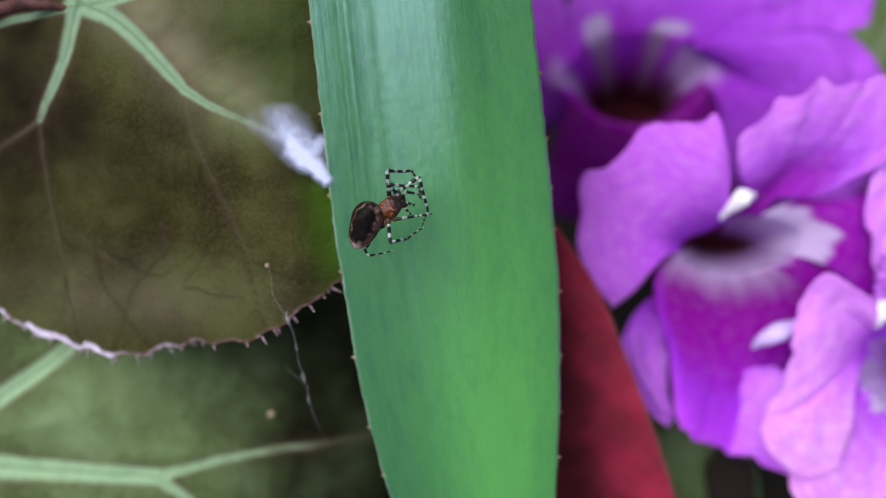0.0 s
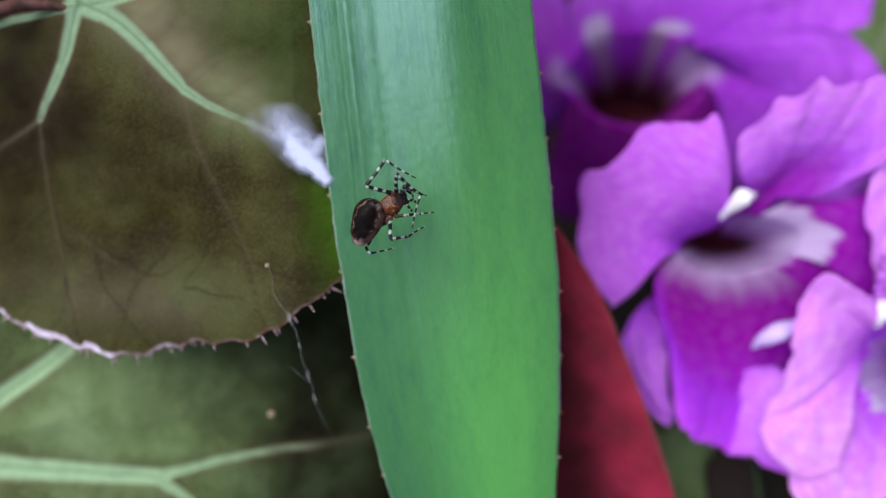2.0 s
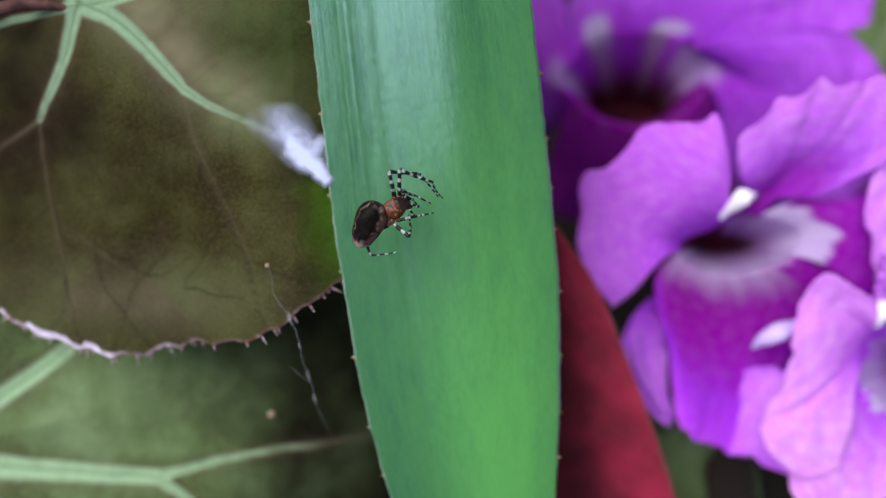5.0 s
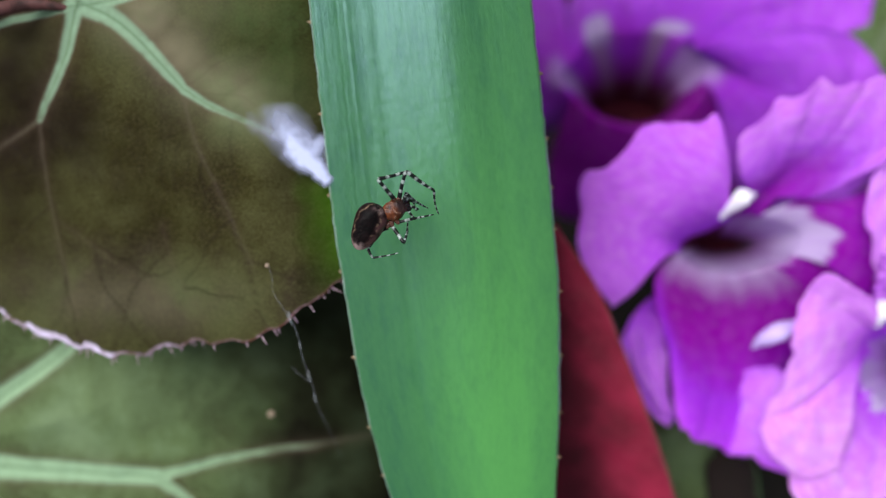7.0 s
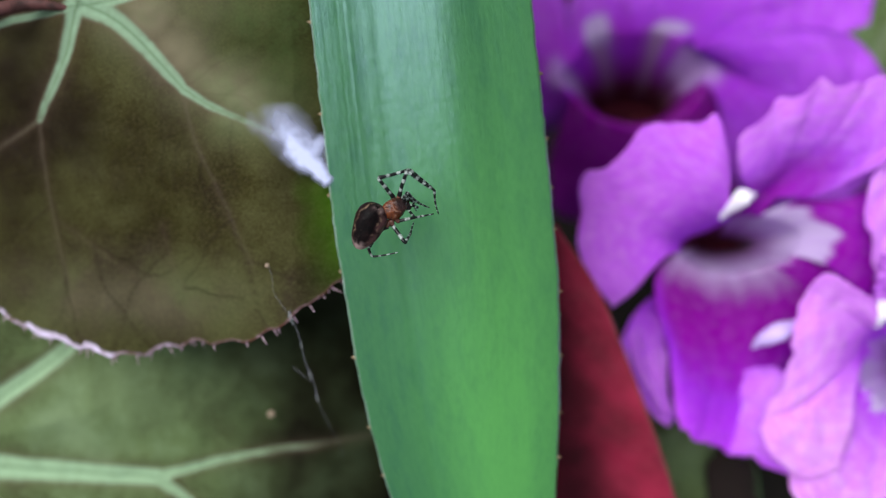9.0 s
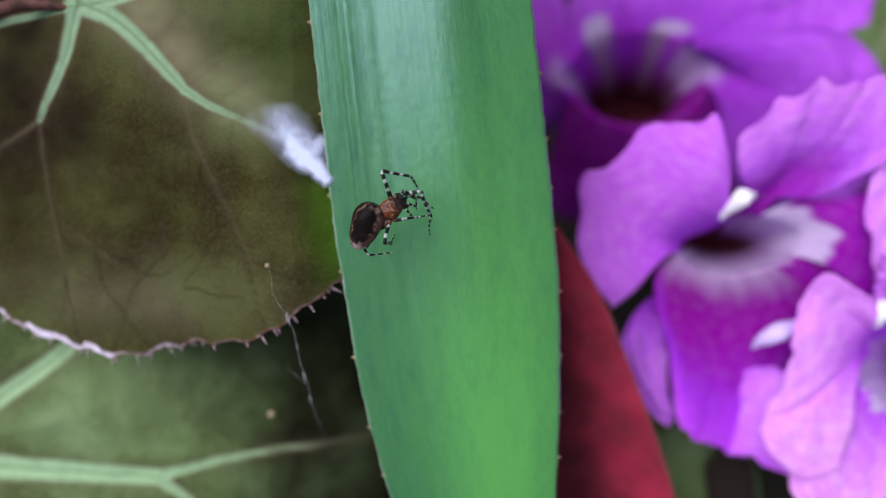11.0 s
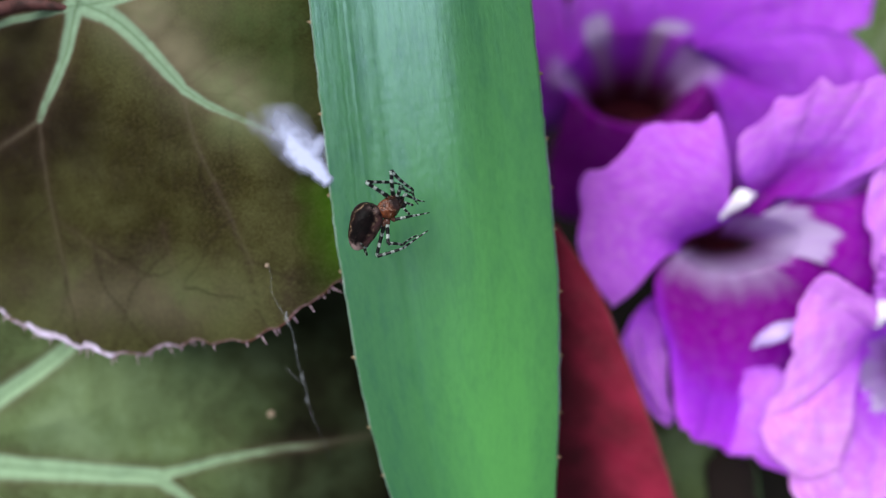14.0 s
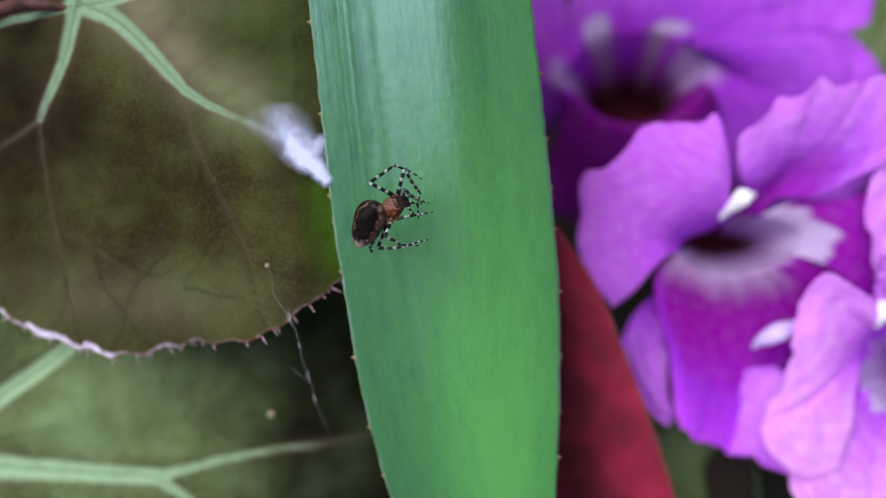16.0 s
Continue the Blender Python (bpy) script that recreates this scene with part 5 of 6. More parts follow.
    walk(leg_a[2], [
        (0, limb(1.8, -2.47, -2.12, 0, 42, -163)), (0.5, limb(0.96, -2.46, -1.37, -21, 40, 165)), (1, limb(2.33, -2.83, -1.88, -5, 6, -157)), (1.5, limb(1.36, -2.05, -2.28, -5, 5, -160)),
        (2, limb(1.59, -2.65, -1.75, -1, -27, 179)), (2.5, limb(0.04, -1.17, -1.45, -2, 10, -174)), (3, limb(1.07, -2.54, -1.39, -19, 62, 160)), (3.267, limb(1.19, -2.54, -1.53, -5, 20, -179)),
        (3.5, limb(1.18, -2.36, -1.79, -5, -24, -172)), (4, limb(1.95, -3.3, -0.12, -13, -14, -148)), (6.5, limb(1.25, -2.93, -0.68, -12, 9, -167)), (7, limb(1.26, -2.93, -0.68, -12, 5, -167)),
        (7.5, limb(1.45, -3.1, -0.25, -12, 6, -169)), (8, limb(1.57, -3.16, 0.1, -12, 4, -170)), (8.5, limb(1.24, -2.94, -0.61, -12, 3, -167)), (9, limb(1.56, -3.16, -0.09, -12, 5, -168)),
        (11.5, limb(1.11, -2.82, -0.75, -13, 44, -169)), (12, limb(1.41, -2.96, -0.89, -18, -10, 174)), (12.5, limb(-0.2, -1.14, -0.81, -20, -1, -175)), (13, limb(1.17, -2.89, -0.63, -19, 7, -174)),
        (13.27, limb(0.78, -2.33, -1.34, -22, -44, -169)), (13.5, limb(0.75, -1.66, -2.08, -129, -78, -56)), (13.73, limb(0.37, -1.56, -1.68, -49, -23, -144)), (14, limb(0.05, -1.4, -1.23, -54, 40, -171)),
        (14.5, limb(0.34, -1.34, -1.81, -57, 37, -175)), (15, limb(0.75, -2.66, 0.05, -63, 22, 172)), (15.5, limb(0.47, -1.9, -1.47, -53, 46, -171)), (16, limb(1.13, -2.79, -0.91, -56, 2, -178)),
    ])
    walk(leg_b[0], [
        (0, limb(0.54, 1.8, 0.15, 0, -8, 36)), (0.5, limb(0.54, 1.8, 0.15, 8, -35, 16)), (1, limb(0.54, 1.8, 0.15, -31, -42, 75)), (1.5, limb(0.54, 1.8, 0.15, -58, -35, 116)),
        (2, limb(0.54, 1.8, 0.15, -32, -59, 82)), (2.5, limb(0.54, 1.8, 0.15, -38, -20, 90)), (3, limb(0.54, 1.8, 0.15, -17, -45, 53)), (3.5, limb(0.54, 1.8, 0.15, -45, -34, 95)),
        (4, limb(0.54, 1.8, 0.15, -47, -35, 99)), (6.5, limb(0.54, 1.8, 0.15, -33, -33, 75)), (7, limb(0.54, 1.8, 0.15, -34, -30, 77)), (7.5, limb(0.54, 1.8, 0.15, -34, -33, 76)),
        (8, limb(0.54, 1.8, 0.15, -33, -33, 74)), (8.5, limb(0.54, 1.8, 0.15, -33, -32, 75)), (9, limb(0.54, 1.8, 0.15, -32, -31, 72)), (11.5, limb(0.54, 1.8, 0.15, 2, -20, 2)),
        (12, limb(0.54, 1.8, 0.15, 1, -6, 4)), (12.27, limb(0.54, 1.8, 0.15, -4, -13, 33)), (12.5, limb(0.54, 1.8, 0.15, -12, -17, 64)), (13, limb(0.54, 1.8, 0.15, -27, -48, 91)),
        (13.5, limb(0.54, 1.8, 0.15, -12, -43, 70)), (13.73, limb(0.54, 1.8, 0.15, -19, -43, 80)), (14, limb(0.54, 1.8, 0.15, -26, -42, 90)), (14.5, limb(0.54, 1.8, 0.15, -34, -42, 103)),
        (15, limb(0.54, 1.8, 0.15, -38, -63, 107)), (15.5, limb(0.54, 1.8, 0.15, -23, -38, 88)), (16, limb(0.54, 1.8, 0.15, -13, -37, 73)),
    ])
    walk(leg_b[1], [
        (0, limb(3.21, 0, 0, 0, 12, -113)), (0.5, limb(3.21, 0, 0, 2, 27, -107)), (1, limb(3.21, 0, 0, -12, 32, -136)), (1.5, limb(3.21, 0, 0, -42, 42, 176)),
        (2, limb(3.21, 0, 0, -18, 17, -137)), (2.5, limb(3.21, 0, 0, -18, 40, -137)), (3, limb(3.21, 0, 0, -26, 25, -153)), (3.5, limb(3.21, 0, 0, -15, 25, -127)),
        (4, limb(3.21, 0, 0, -15, 44, -127)), (6.5, limb(3.21, 0, 0, -13, 41, -124)), (7, limb(3.21, 0, 0, -13, 40, -123)), (7.5, limb(3.21, 0, 0, -11, 38, -120)),
        (8, limb(3.21, 0, 0, -10, 36, -119)), (8.5, limb(3.21, 0, 0, -12, 39, -122)), (9, limb(3.21, 0, 0, -12, 42, -123)), (11.5, limb(3.21, 0, 0, 10, 47, -91)),
        (12, limb(3.21, 0, 0, 39, 53, -54)), (12.27, limb(3.21, 0, 0, 23, 35, -77)), (12.5, limb(3.21, 0, 0, 13, 15, -99)), (13, limb(3.21, 0, 0, -3, 19, -151)),
        (13.5, limb(3.21, 0, 0, -11, 35, -168)), (13.73, limb(3.21, 0, 0, -6, 30, -160)), (14, limb(3.21, 0, 0, -3, 24, -153)), (14.5, limb(3.21, 0, 0, -5, 27, -157)),
        (15, limb(3.21, 0, 0, -6, 20, -160)), (15.5, limb(3.21, 0, 0, -1, 27, -147)), (16, limb(3.21, 0, 0, -1, 24, -148)),
    ])
    walk(leg_b[2], [
        (0, limb(1.79, -3.35, -0.74, 0, 54, -155)), (0.5, limb(2.25, -3.18, -1.67, 15, 18, -131)), (1, limb(0.95, -2.22, -1.94, 6, 15, -162)), (1.5, limb(0.45, 0.21, -2.47, 5, -9, -176)),
        (2, limb(0.62, -2.43, -1.08, -6, -46, -153)), (2.5, limb(1.12, -1.95, -2.37, 2, -9, -169)), (3, limb(0.22, -1.56, -1.55, 0, -8, -154)), (3.5, limb(1.2, -2.68, -1.59, 0, 8, 178)),
        (4, limb(1.61, -2.16, -2.56, -4, 38, 169)), (6.5, limb(1.65, -2.34, -2.43, 5, 26, -174)), (7, limb(1.65, -2.38, -2.39, 4, 28, -177)), (7.5, limb(1.76, -2.53, -2.3, 5, 23, -175)),
        (8, limb(1.74, -2.62, -2.18, 5, 26, -174)), (8.5, limb(1.67, -2.42, -2.36, 4, 27, -175)), (9, limb(1.74, -2.31, -2.51, 5, 28, -174)), (11.5, limb(3.16, -2.52, -2.73, 43, 32, -105)),
        (12, limb(4.54, -1.81, -2.96, 41, -36, -79)), (12.27, limb(3.9, -2.95, -2.15, 55, -7, -114)), (12.5, limb(2.68, -3.55, -0.97, 52, 16, -155)), (13, limb(0.14, -1.7, -1.21, 52, -24, -154)),
        (13.5, limb(0.23, -0.61, -2.13, -27, -54, -51)), (13.73, limb(0.19, -1.11, -1.85, 33, -23, -135)), (14, limb(0.19, -1.57, -1.48, 32, 26, 175)), (14.5, limb(0.17, -1.31, -1.67, 26, 16, 159)),
        (15, limb(-0.06, -1.2, -1.29, 25, -20, -175)), (15.5, limb(0.44, -1.78, -1.71, 26, 7, 180)), (16, limb(0.34, -1.82, -1.51, 27, 9, -172)),
    ])
    walk(leg_e[0], [
        (0, limb(0.96, 1.68, 0.1, 0, -41, 133)), (0.2667, limb(0.96, 1.68, 0.1, 30, -60, 96)), (0.5, limb(0.96, 1.68, 0.1, 82, -58, 36)), (1, limb(0.96, 1.68, 0.1, 67, -73, 53)),
        (1.5, limb(0.96, 1.68, 0.1, 84, -73, 35)), (2, limb(0.96, 1.68, 0.1, 72, -69, 47)), (2.5, limb(0.96, 1.68, 0.1, 47, -8, 82)), (3, limb(0.96, 1.68, 0.1, 56, -63, 68)),
        (3.5, limb(0.96, 1.68, 0.1, 72, -74, 51)), (4, limb(0.96, 1.68, 0.1, 11, -69, 115)), (6.5, limb(0.96, 1.68, 0.1, 67, -75, 56)), (7, limb(0.96, 1.68, 0.1, 69, -73, 54)),
        (7.5, limb(0.96, 1.68, 0.1, 90, -72, 32)), (8, limb(0.96, 1.68, 0.1, 90, -73, 32)), (8.5, limb(0.96, 1.68, 0.1, 74, -74, 49)), (9, limb(0.96, 1.68, 0.1, 83, -72, 39)),
        (11.5, limb(0.96, 1.68, 0.1, 77, -70, 45)), (12, limb(0.96, 1.68, 0.1, 109, -29, 7)), (12.5, limb(0.96, 1.68, 0.1, 91, -6, 62)), (13, limb(0.96, 1.68, 0.1, 63, -65, 103)),
        (13.5, limb(0.96, 1.68, 0.1, 85, -66, 78)), (14, limb(0.96, 1.68, 0.1, 99, -63, 63)), (14.5, limb(0.96, 1.68, 0.1, 99, -75, 63)), (15, limb(0.96, 1.68, 0.1, 27, -72, 137)),
        (15.5, limb(0.96, 1.68, 0.1, 84, -51, 74)), (16, limb(0.96, 1.68, 0.1, 105, -74, 52)),
    ])
    walk(leg_e[1], [
        (0, limb(2.08, 0, 0, 0, -24, -132)), (0.2667, limb(2.08, 0, 0, -2, -15, -126)), (0.5, limb(2.08, 0, 0, -2, -10, -126)), (1, limb(2.08, 0, 0, 1, -11, -141)),
        (1.5, limb(2.08, 0, 0, 2, -14, -146)), (2, limb(2.08, 0, 0, 2, -10, -146)), (2.5, limb(2.08, 0, 0, 0, -3, -126)), (3, limb(2.08, 0, 0, 3, -17, -145)),
        (3.5, limb(2.08, 0, 0, 0, -28, -138)), (4, limb(2.08, 0, 0, 5, 0, -156)), (6.5, limb(2.08, 0, 0, 4, -20, -154)), (7, limb(2.08, 0, 0, 3, -22, -151)),
        (7.5, limb(2.08, 0, 0, 3, -27, -149)), (8, limb(2.08, 0, 0, 4, -30, -152)), (8.5, limb(2.08, 0, 0, 3, -23, -151)), (9, limb(2.08, 0, 0, 3, -26, -150)),
        (11.5, limb(2.08, 0, 0, -7, -21, -126)), (12, limb(2.08, 0, 0, -16, -24, -102)), (12.5, limb(2.08, 0, 0, -7, -81, -112)), (13, limb(2.08, 0, 0, 47, -25, -170)),
        (13.5, limb(2.08, 0, 0, 45, -21, -166)), (14, limb(2.08, 0, 0, 41, -24, -155)), (14.5, limb(2.08, 0, 0, 44, -19, -165)), (15, limb(2.08, 0, 0, 44, -11, -163)),
        (15.5, limb(2.08, 0, 0, 44, -29, -162)), (16, limb(2.08, 0, 0, 48, -35, -171)),
    ])
    walk(leg_e[2], [
        (0, limb(0.15, -2.16, 1.27, 0, 17, 164)), (0.2667, limb(0.31, -2.48, 0.81, 1, -15, -165)), (0.5, limb(0.24, -2.51, 0.57, -19, -40, -124)), (1, limb(-0.34, -1.94, 0.59, -13, -14, -137)),
        (1.5, limb(-0.47, -1.71, 0.77, -14, -20, -134)), (2, limb(-0.5, -1.73, 0.54, -15, -21, -132)), (2.5, limb(0.22, -2.55, 0.19, -15, 20, -125)), (3, limb(-0.4, -1.72, 0.92, -16, -9, -137)),
        (3.5, limb(0.01, -1.88, 1.46, 10, -57, -179)), (4, limb(-0.8, -1.29, 0.02, -29, -52, -133)), (6.5, limb(-0.59, -1.28, 1.09, -22, -23, -143)), (7, limb(-0.49, -1.41, 1.17, -21, -19, -145)),
        (7.5, limb(-0.35, -1.44, 1.42, -22, -18, -143)), (8, limb(-0.33, -1.31, 1.56, -23, -16, -141)), (8.5, limb(-0.46, -1.4, 1.24, -21, -20, -145)), (9, limb(-0.38, -1.42, 1.37, -24, -22, -139)),
        (11.5, limb(0.34, -2.38, 1.13, -54, -71, -101)), (12, limb(1.5, -2.82, 1.3, -54, -25, -102)), (12.5, limb(1.9, -0.45, 3.12, -53, -24, -104)), (13, limb(-0.73, -0.49, 1.34, -36, -2, -170)),
        (13.5, limb(-0.78, -0.69, 1.14, -32, -9, 152)), (14, limb(-0.52, -1.23, 1.31, -42, -21, -172)), (14.5, limb(-0.81, -0.77, 1.01, -12, -25, 120)), (15, limb(-0.88, -0.92, 0.59, -12, -17, 121)),
        (15.5, limb(-0.56, -0.85, 1.52, -33, -18, -177)), (16, limb(-0.49, -0.41, 1.79, -34, -19, -174)),
    ])
    walk(leg_f[0], [
        (0, limb(1.26, 1.32, -0.1, 0, -33, 62)), (0.5, limb(1.26, 1.32, -0.1, 7, -6, 43)), (1, limb(1.26, 1.32, -0.1, 7, -51, 41)), (1.5, limb(1.26, 1.32, -0.1, 32, -62, 12)),
        (2, limb(1.26, 1.32, -0.1, -16, -43, 70)), (2.5, limb(1.26, 1.32, -0.1, -13, -47, 65)), (3, limb(1.26, 1.32, -0.1, -28, -72, 83)), (3.5, limb(1.26, 1.32, -0.1, 85, -38, -39)),
        (4, limb(1.26, 1.32, -0.1, -37, -72, 91)), (6.5, limb(1.26, 1.32, -0.1, -57, -59, 113)), (7, limb(1.26, 1.32, -0.1, -21, -57, 71)), (7.5, limb(1.26, 1.32, -0.1, -24, -59, 74)),
        (8, limb(1.26, 1.32, -0.1, -15, -63, 64)), (8.5, limb(1.26, 1.32, -0.1, -17, -59, 67)), (9, limb(1.26, 1.32, -0.1, -13, -64, 62)), (11.5, limb(1.26, 1.32, -0.1, 6, -20, 35)),
        (12, limb(1.26, 1.32, -0.1, -2, -15, 61)), (12.5, limb(1.26, 1.32, -0.1, -6, -8, 83)), (13, limb(1.26, 1.32, -0.1, -20, -51, 109)), (13.5, limb(1.26, 1.32, -0.1, 45, -56, 33)),
        (14, limb(1.26, 1.32, -0.1, 40, -43, 39)), (14.5, limb(1.26, 1.32, -0.1, 51, -54, 25)), (15, limb(1.26, 1.32, -0.1, 7, -57, 77)), (15.5, limb(1.26, 1.32, -0.1, 6, -66, 78)),
        (16, limb(1.26, 1.32, -0.1, 29, -61, 52)),
    ])
    walk(leg_f[1], [
        (0, limb(1.06, 0, 0, 0, 24, -81)), (0.5, limb(1.06, 0, 0, -1, 50, -84)), (1, limb(1.06, 0, 0, -30, 35, -124)), (1.5, limb(1.06, 0, 0, -39, 23, -143)),
        (2, limb(1.06, 0, 0, -39, 33, -143)), (2.5, limb(1.06, 0, 0, -21, 38, -113)), (3, limb(1.06, 0, 0, -20, 13, -110)), (3.5, limb(1.06, 0, 0, -17, 13, -99)),
        (4, limb(1.06, 0, 0, -29, 21, -136)), (6.5, limb(1.06, 0, 0, -42, 24, -171)), (7, limb(1.06, 0, 0, -35, 29, -154)), (7.5, limb(1.06, 0, 0, -38, 28, -160)),
        (8, limb(1.06, 0, 0, -34, 28, -151)), (8.5, limb(1.06, 0, 0, -34, 28, -151)), (9, limb(1.06, 0, 0, -33, 24, -149)), (11.5, limb(1.06, 0, 0, 10, 53, -87)),
        (12, limb(1.06, 0, 0, 16, 49, -79)), (12.5, limb(1.06, 0, 0, -21, 26, -136)), (13, limb(1.06, 0, 0, -19, -11, -124)), (13.5, limb(1.06, 0, 0, -20, -3, -113)),
        (14, limb(1.06, 0, 0, -20, 11, -108)), (14.5, limb(1.06, 0, 0, -21, 13, -111)), (15, limb(1.06, 0, 0, -20, -7, -107)), (15.5, limb(1.06, 0, 0, -22, -8, -97)),
        (16, limb(1.06, 0, 0, -21, 2, -111)),
    ])
    walk(leg_f[2], [
        (0, limb(1.25, -1.25, -0.57, 0, 43, -153)), (0.5, limb(1.15, -0.88, -1.06, 19, 57, -129)), (1, limb(0.42, -0.94, -0.79, 1, 22, -156)), (1.5, limb(0.04, -0.77, -0.54, 4, 16, -147)),
        (2, limb(0.13, -0.7, -0.75, -7, 26, -177)), (2.5, limb(0.64, -1.01, -0.85, -8, -28, -140)), (3, limb(0.59, -1.27, -0.3, 1, -8, -169)), (3.5, limb(0.84, -1.33, -0.32, -11, -15, -113)),
        (4, limb(0.13, -0.9, -0.5, -14, 26, -141)), (6.5, limb(-0.19, -0.2, -0.56, -20, -6, -172)), (7, limb(-0.03, -0.52, -0.68, -20, 14, -166)), (7.5, limb(-0.09, -0.42, -0.66, -19, 3, -162)),
        (8, limb(-0.02, -0.59, -0.64, -19, 4, -157)), (8.5, limb(-0.02, -0.58, -0.64, -20, 12, -163)), (9, limb(-0.03, -0.65, -0.56, -19, 8, -160)), (11.5, limb(1.11, -0.82, -1.11, -7, 41, -134)),
        (12, limb(1.23, -0.9, -1.04, 20, 66, -102)), (12.5, limb(0.16, -0.87, -0.6, 21, 13, -99)), (13, limb(0.3, -1.13, 0.26, 12, 14, -138)), (13.5, limb(0.52, -1.27, 0.06, 19, 20, -116)),
        (14, limb(0.64, -1.29, -0.27, 23, 17, -103)), (14.5, limb(0.58, -1.26, -0.32, 21, 11, -110)), (15, limb(0.65, -1.31, 0.17, 15, 19, -133)), (15.5, limb(0.88, -1.36, 0.18, 16, 6, -130)),
        (16, limb(0.56, -1.29, -0.05, 17, 10, -119)),
    ])
    walk(leg_c[0], [
        (0, limb(0.42, -0.84, -0.2, 0, -11, 9)), (0.5, limb(0.42, -0.84, -0.2, 0, -18, 8)), (1, limb(0.42, -0.84, -0.2, 0, -20, 9)), (1.5, limb(0.42, -0.84, -0.2, 1, -11, 5)),
        (2, limb(0.42, -0.84, -0.2, 1, -13, 6)), (2.5, limb(0.42, -0.84, -0.2, 1, -6, 5)), (3, limb(0.42, -0.84, -0.2, 1, -11, 7)), (3.5, limb(0.42, -0.84, -0.2, 1, -12, 5)),
        (4, limb(0.42, -0.84, -0.2, -1, -18, 13)), (6.5, limb(0.42, -0.84, -0.2, -2, -20, 16)), (7, limb(0.42, -0.84, -0.2, -2, -17, 16)), (7.5, limb(0.42, -0.84, -0.2, -2, -23, 15)),
        (8, limb(0.42, -0.84, -0.2, -1, -20, 14)), (8.5, limb(0.42, -0.84, -0.2, -2, -17, 15)), (9, limb(0.42, -0.84, -0.2, -1, -18, 14)), (11.5, limb(0.42, -0.84, -0.2, 1, -26, 9)),
        (12, limb(0.42, -0.84, -0.2, 1, -8, 9)), (12.5, limb(0.42, -0.84, -0.2, 1, -11, 9)), (13, limb(0.42, -0.84, -0.2, 1, -24, 9)), (13.5, limb(0.42, -0.84, -0.2, 0, -24, 10)),
        (14, limb(0.42, -0.84, -0.2, 1, -20, 10)), (14.5, limb(0.42, -0.84, -0.2, 0, -22, 11)), (15, limb(0.42, -0.84, -0.2, -1, -23, 13)), (15.5, limb(0.42, -0.84, -0.2, 0, -20, 10)),
        (16, limb(0.42, -0.84, -0.2, 0, -20, 12)),
    ])
    walk(leg_c[1], [
        (0, limb(1.35, 0, 0, 0, 22, 0)), (0.5, limb(1.35, 0, 0, 0, 37, 0)), (1, limb(1.35, 0, 0, 0, 41, 0)), (1.5, limb(1.35, 0, 0, 0, 21, 0)),
        (2, limb(1.35, 0, 0, 0, 26, 0)), (2.5, limb(1.35, 0, 0, 0, 11, 0)), (3, limb(1.35, 0, 0, 0, 23, 0)), (3.5, limb(1.35, 0, 0, 0, 24, 0)),
        (4, limb(1.35, 0, 0, 0, 35, 1)), (6.5, limb(1.35, 0, 0, 1, 41, 2)), (7, limb(1.35, 0, 0, 1, 34, 1)), (7.5, limb(1.35, 0, 0, 1, 46, 2)),
        (8, limb(1.35, 0, 0, 1, 40, 1)), (8.5, limb(1.35, 0, 0, 1, 34, 1)), (9, limb(1.35, 0, 0, 1, 37, 1)), (11.5, limb(1.35, 0, 0, -1, 52, -1)),
        (12, limb(1.35, 0, 0, 0, 16, 0)), (12.5, limb(1.35, 0, 0, 0, 22, 0)), (13, limb(1.35, 0, 0, -1, 47, -1)), (13.5, limb(1.35, 0, 0, 0, 49, 0)),
        (14, limb(1.35, 0, 0, 0, 40, 0)), (14.5, limb(1.35, 0, 0, 0, 44, 0)), (15, limb(1.35, 0, 0, 0, 45, 1)), (15.5, limb(1.35, 0, 0, 0, 40, 0)),
        (16, limb(1.35, 0, 0, 0, 40, 0)),
    ])
    walk(leg_c[2], [
        (0, limb(2.52, 0, -0.48, 0, 22, 0)), (0.5, limb(2.36, 0, -0.76, 0, 37, 0)), (1, limb(2.31, 0, -0.82, 0, 41, 0)), (1.5, limb(2.53, -0.01, -0.46, 0, 21, 0)),
        (2, limb(2.49, -0.01, -0.55, 0, 26, 0)), (2.5, limb(2.59, 0, -0.25, 0, 11, 0)), (3, limb(2.51, -0.01, -0.49, 0, 23, 0)), (3.5, limb(2.5, -0.01, -0.52, 0, 24, 0)),
        (4, limb(2.38, 0.01, -0.73, 0, 35, 1)), (6.5, limb(2.3, 0.03, -0.83, 1, 41, 2)), (7, limb(2.4, 0.02, -0.7, 1, 34, 1)), (7.5, limb(2.22, 0.02, -0.91, 1, 46, 2)),
        (8, limb(2.31, 0.02, -0.82, 1, 40, 1)), (8.5, limb(2.39, 0.02, -0.71, 1, 34, 1)), (9, limb(2.36, 0.02, -0.76, 1, 37, 1)), (11.5, limb(2.13, -0.01, -0.99, -1, 52, -1)),
        (12, limb(2.56, -0.01, -0.35, 0, 16, 0)), (12.5, limb(2.52, -0.01, -0.47, 0, 22, 0)), (13, limb(2.21, -0.01, -0.93, -1, 47, -1)), (13.5, limb(2.18, -0.01, -0.95, 0, 49, 0)),
        (14, limb(2.32, -0.01, -0.81, 0, 40, 0)), (14.5, limb(2.26, 0, -0.88, 0, 44, 0)), (15, limb(2.23, 0.01, -0.9, 0, 45, 1)), (15.5, limb(2.31, -0.01, -0.82, 0, 40, 0)),
        (16, limb(2.32, 0, -0.81, 0, 40, 0)),
    ])
